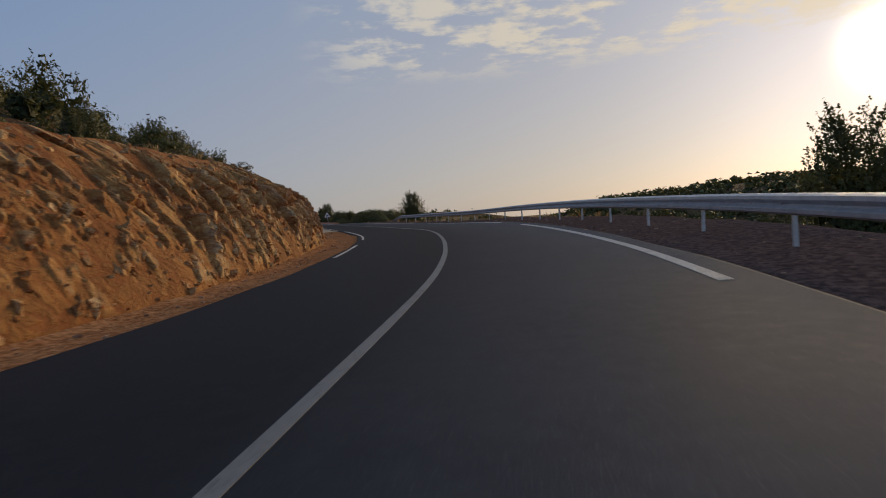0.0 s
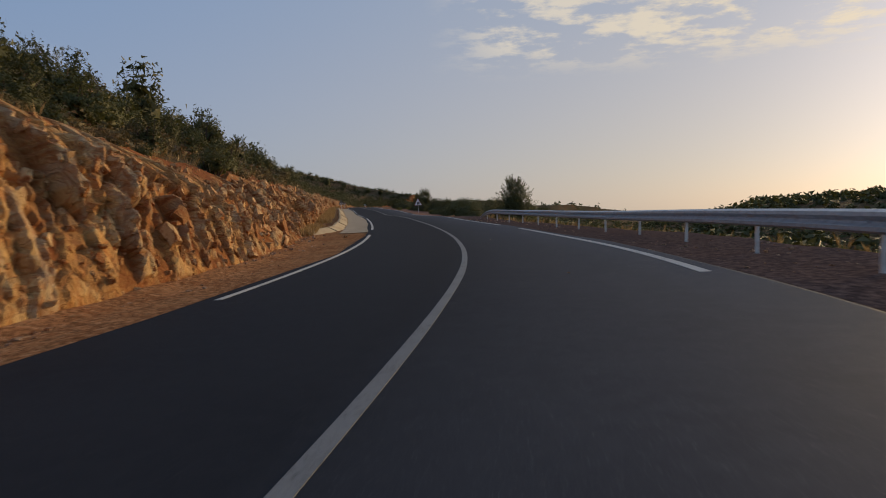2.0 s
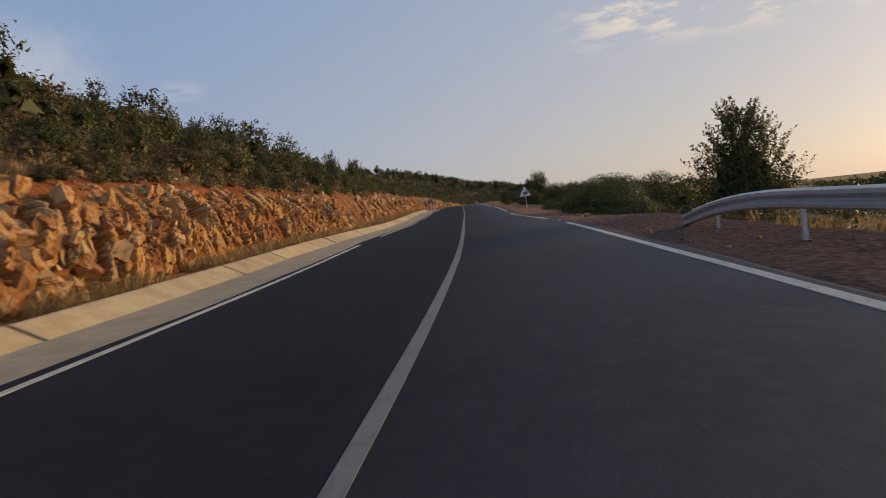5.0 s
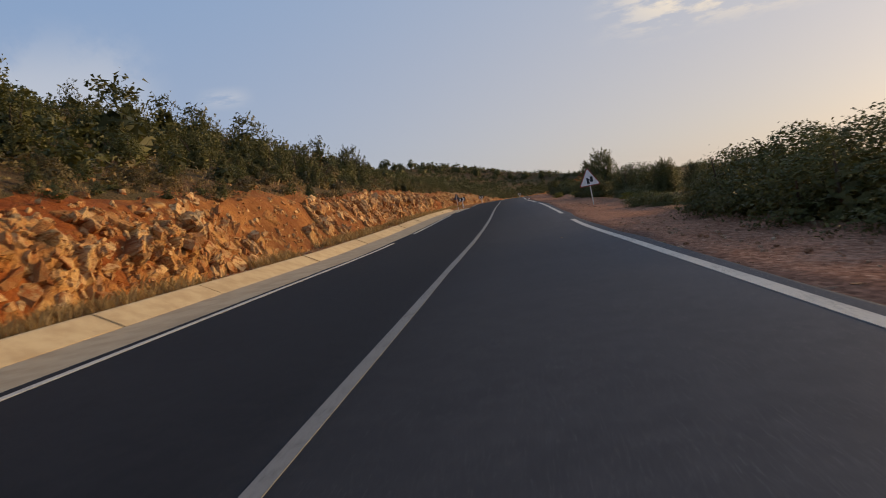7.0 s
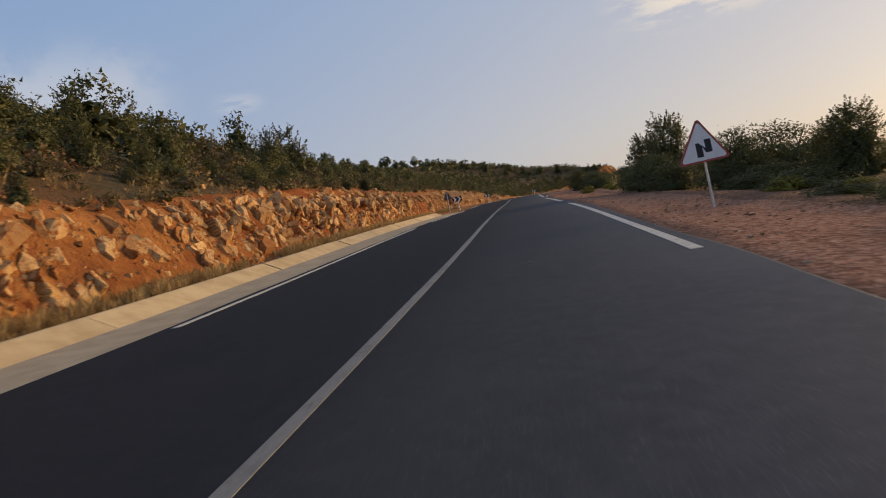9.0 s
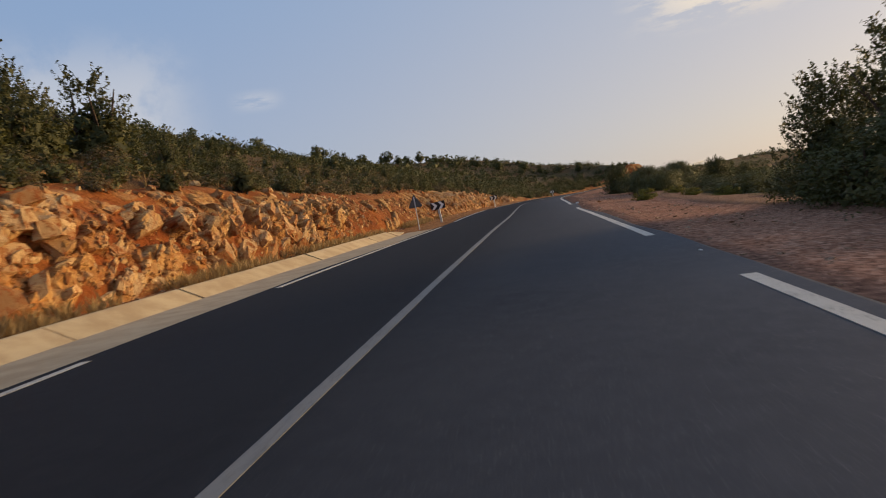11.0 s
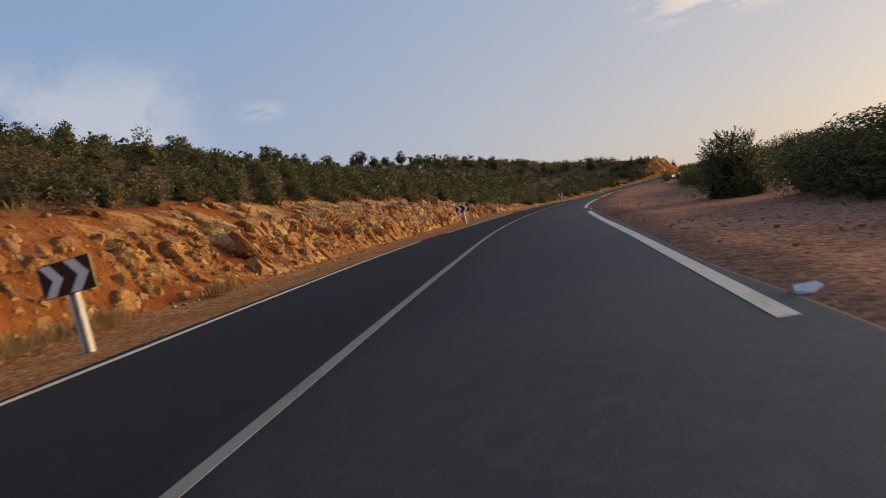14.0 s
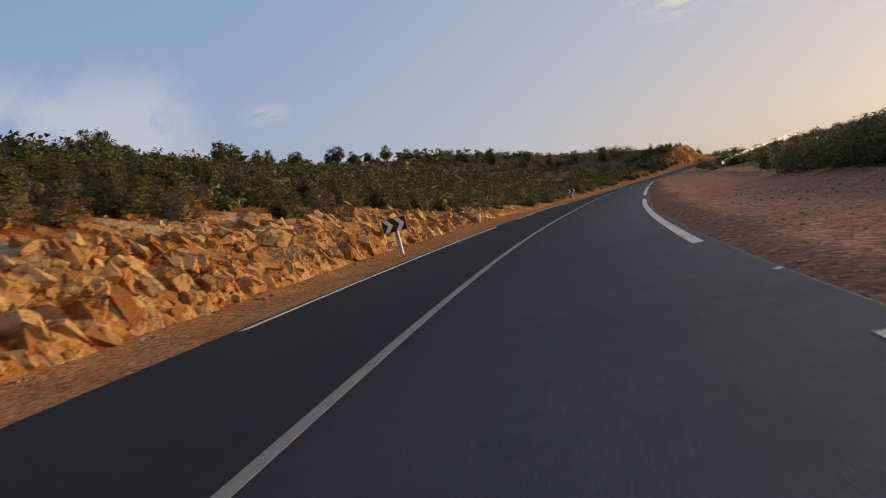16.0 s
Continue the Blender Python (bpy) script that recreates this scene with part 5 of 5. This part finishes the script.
for s, d in ((48.8, 1.07), (106.4, 2.42), (36.2, 1.72), (123.0, 1.4)):
    me = STONES[int(s) % 14].copy()
    me.materials.clear()
    me.materials.append(PEBBLE)
    ob = tagged(new("loose_chip", me), "small pale stone chip lying on the asphalt", "stone", "loose stones")
    ob.matrix_basis = pose(*at(s, d, float(bank_at(s) * d) + 0.012), 0, 0, s * 40) @ Matrix.Diagonal((0.034, 0.020, 0.010, 1))

# ---- pieces: kerb blocks, stones of the cutting ----
kb = KERB_0
k = 0
while kb < KERB_1:
    L = 3.9
    s_ = np.linspace(kb + 0.02, kb + L - 0.02, 3)
    prof = np.array(KERB_PROFILE)
    out_d = 0.6 * smoothstep(np.array(kb + L / 2), KERB_0 + 3, KERB_0 - 2) + 0.03 * math.sin(kb * 7.1)
    S3, K3 = np.meshgrid(s_, np.arange(len(prof)), indexing="ij")
    D3 = prof[K3, 0] - out_d
    fade_in = smoothstep(S3, KERB_0 - 1.0, KERB_0 + 6.0)
    fade = smoothstep(S3, KERB_1 + 3.0, KERB_1 - 1.5) * (0.4 + 0.6 * fade_in)               # the end blocks sink and flare away from the road
    D3 = D3 - 0.5 * (1 - fade) - 0.7 * (1 - fade_in)
    Z3 = prof[K3, 1] * (0.35 + 0.65 * fade) + bank_at(S3) * D3 + 0.012 * math.sin(kb * 3.3)
    V = at(S3, D3, Z3).reshape(-1, 3)
    n = len(prof)
    F = [tuple(f) for f in grid_faces(3, n)] + [tuple(range(n)), tuple(reversed(range(2 * n, 3 * n)))]
    me = mesh_from("kerb_block", V, F, CONCRETE)
    part("kerb_block", me, kerb)
    kb += L
    k += 1

rng = np.random.RandomState(17)
more, scree = [], []
count = 0
STONE_SHAPES = [(np.array([v.co[:] for v in me.vertices]), [tuple(p.vertices) for p in me.polygons]) for me in STONES]
n = 7600
cand_s, cand_v = rng.uniform(6, 246, n), rng.beta(1.5, 1.35, n)
blocky = wave(cand_s, cand_v * 2.5, 3.2, 81)
keep = (rng.rand(n) < 0.95 * rocky(cand_s)) & (blocky > np.where(cand_s > 190, -0.14, -0.35)) & ((cand_v < 0.72) | (outcrop(cand_s) < 0.4) | (rng.rand(n) < 0.25))
blocky, cand_s, cand_v = blocky[keep], cand_s[keep], cand_v[keep]
cand_d, cand_z = bank_places(cand_s, cand_v)
zone_s, zone_a = zip(*BED_ZONES)
for k, (s, v, d, z) in enumerate(zip(cand_s, cand_v, cand_d, cand_z)):
    ledge = smoothstep(blocky[k], -0.2, 0.6) * smoothstep(np.array(s), 26.0, 40.0)
    size = 0.06 + (0.12 + (0.34 if s > 138 else 0.25) * ledge) * rng.rand()**(2.2 - 0.6 * ledge)
    lean = zone_a[max(0, int(np.searchsorted(zone_s, s)) - 1)] + rng.normal() * 20
    # local x out of the face, y along the road, z up the slope
    rot = pose(0, 0, 0, 0, 0, heading(s)) @ pose(0, 0, 0, 0, -24) @ pose(0, 0, 0, lean) @ pose(0, 0, 0, rng.normal() * 14, rng.normal() * 16, rng.normal() * 16)
    spot = at(s, d - (0.36 if s > 190 else 0.30) * size, z)
    stretch = Matrix.Diagonal((size * rng.uniform(0.7, 1.0), size * rng.uniform(1.0, 1.8), size * rng.uniform(0.55, 0.95), 1))
    if count < 300 and size > 0.20 and rng.rand() < 0.55:
        ob = part("stone", STONES[k % 14], bank)
        ob.matrix_basis = Matrix.Translation(Vector(spot)) @ rot @ stretch
        count += 1
    else:
        more.append((spot, np.array((rot @ stretch).to_3x3()), 0, 1))
small_s, small_v = rng.uniform(4, 246, 2000), rng.uniform(0, 1.0, 2000)**1.4
small_d, small_z = bank_places(small_s, small_v)
for s, d, z in zip(small_s, small_d, small_z):
    scree.append((at(s, d + 0.02, z), 0.03 + 0.09 * rng.rand()**2, rng.uniform(0, 6.28), rng.uniform(0.5, 1.1)))
scatter_stuff("bank_rubble", more, ROCK, "broken limestone blocks in the cutting", "rubble", STONE_SHAPES)
scatter_stuff("bank_scree", scree, ROCK, "small broken limestone rubble in the cutting", "rubble", PEBBLES)
grit_shade = []
for k in range(4700):
    s = rng.uniform(0, 245) if k < 3400 else rng.uniform(84, 225)
    if k < 3400 and rng.rand() < 0.4:
        f = float(foot_d(s))
        d = f + abs(rng.normal()) * 0.45
        if d > -3.9:
            continue
        sz = 0.02 + 0.06 * rng.rand()**3
    else:
        e = float(edge_r(s))
        d = 3.75 + (e - 3.4) * rng.rand()
        sz = 0.012 + 0.05 * rng.rand()**(5 if k < 3400 else 2.5)
    grit_shade.append((at(s, d, float(bank_at(s) * np.clip(d, -7, 7)) + float(shoulder(s, d)) - 0.03 + (0.09 if d < -5.5 else 0.0)), sz, rng.uniform(0, 6.28), 0.6))
scatter_stuff("verge_grit", grit_shade, PEBBLE, "loose stones scattered over the gravel verges", "stones", PEBBLES)

# stones lying along the top of the cutting
tops = []
for k in range(520):
    s = rng.uniform(20, 250)
    d = float(top_d(s)) - rng.uniform(-0.2, 2.2)
    tops.append((at(s, d, float(hill_left(np.array([s]), np.array([min(d, float(top_d(s)))]))[0])), 0.06 + (0.12 if s < 60 else 0.22) * rng.rand()**3, rng.uniform(0, 6.28), rng.uniform(0.5, 0.9)))
scatter_stuff("lip_stones", tops, ROCK, "pale stones along the top of the cutting", "stones", STONE_SHAPES)


# ---- dry grass ----
def grass(name, roots, mat, label, height=0.32, blades=9):
    rr = np.random.RandomState(41)
    V = []
    for p, h in roots:
        for _ in range(blades):
            a, l = rr.uniform(0, 6.283), rr.uniform(0.15, 0.6)
            o = np.array([math.cos(a), math.sin(a), 0])
            w = np.array([-math.sin(a), math.cos(a), 0]) * 0.008
            b = p + o * rr.uniform(0, 0.10)
            hh = h * rr.uniform(0.6, 1.2)
            V += [b - w, b + w, b + o * l * hh * 0.4 + np.array([0, 0, hh * 0.6]) + w * 0.7, b + o * l * hh + np.array([0, 0, hh])]
    V = np.array(V)
    return tagged(new(name, mesh_from(name, V, np.arange(len(V)).reshape(-1, 4), mat)), label, "dry grass", kind="stuff")


roots = []
for k in range(3600):
    s = rng.uniform(58, 190)
    f = float(foot_d(s))
    u = rng.normal() * 0.5
    d = f + 0.45 + u * 0.7
    if d > (-6.3 if s < KERB_1 else -5.0):
        continue
    if wave(s, d, 3.0, 61) < -0.25:
        continue
    z = float(bank_at(s) * f) + (0.06 if d > f else 0.06 + (f - d) * 0.8)
    roots.append((at(s, d, z), rng.uniform(0.15, 0.38)))
for k in range(900):
    s = rng.uniform(20, 250)
    d = float(top_d(s)) - rng.uniform(0.1, 2.5)
    roots.append((at(s, d, float(hill_left(np.array([s]), np.array([d]))[0]) - 0.03), rng.uniform(0.15, 0.4)))
for k in range(260):
    s = rng.uniform(30, 84)
    d = float(edge_r(s)) + rng.uniform(0.2, 2.5)
    roots.append((at(s, d, float(land(np.array([s]), np.array([d]))[0]) - 0.03), rng.uniform(0.15, 0.5)))
grass("dry_grass", roots, STRAW, "golden dry grass at the foot of the cutting")
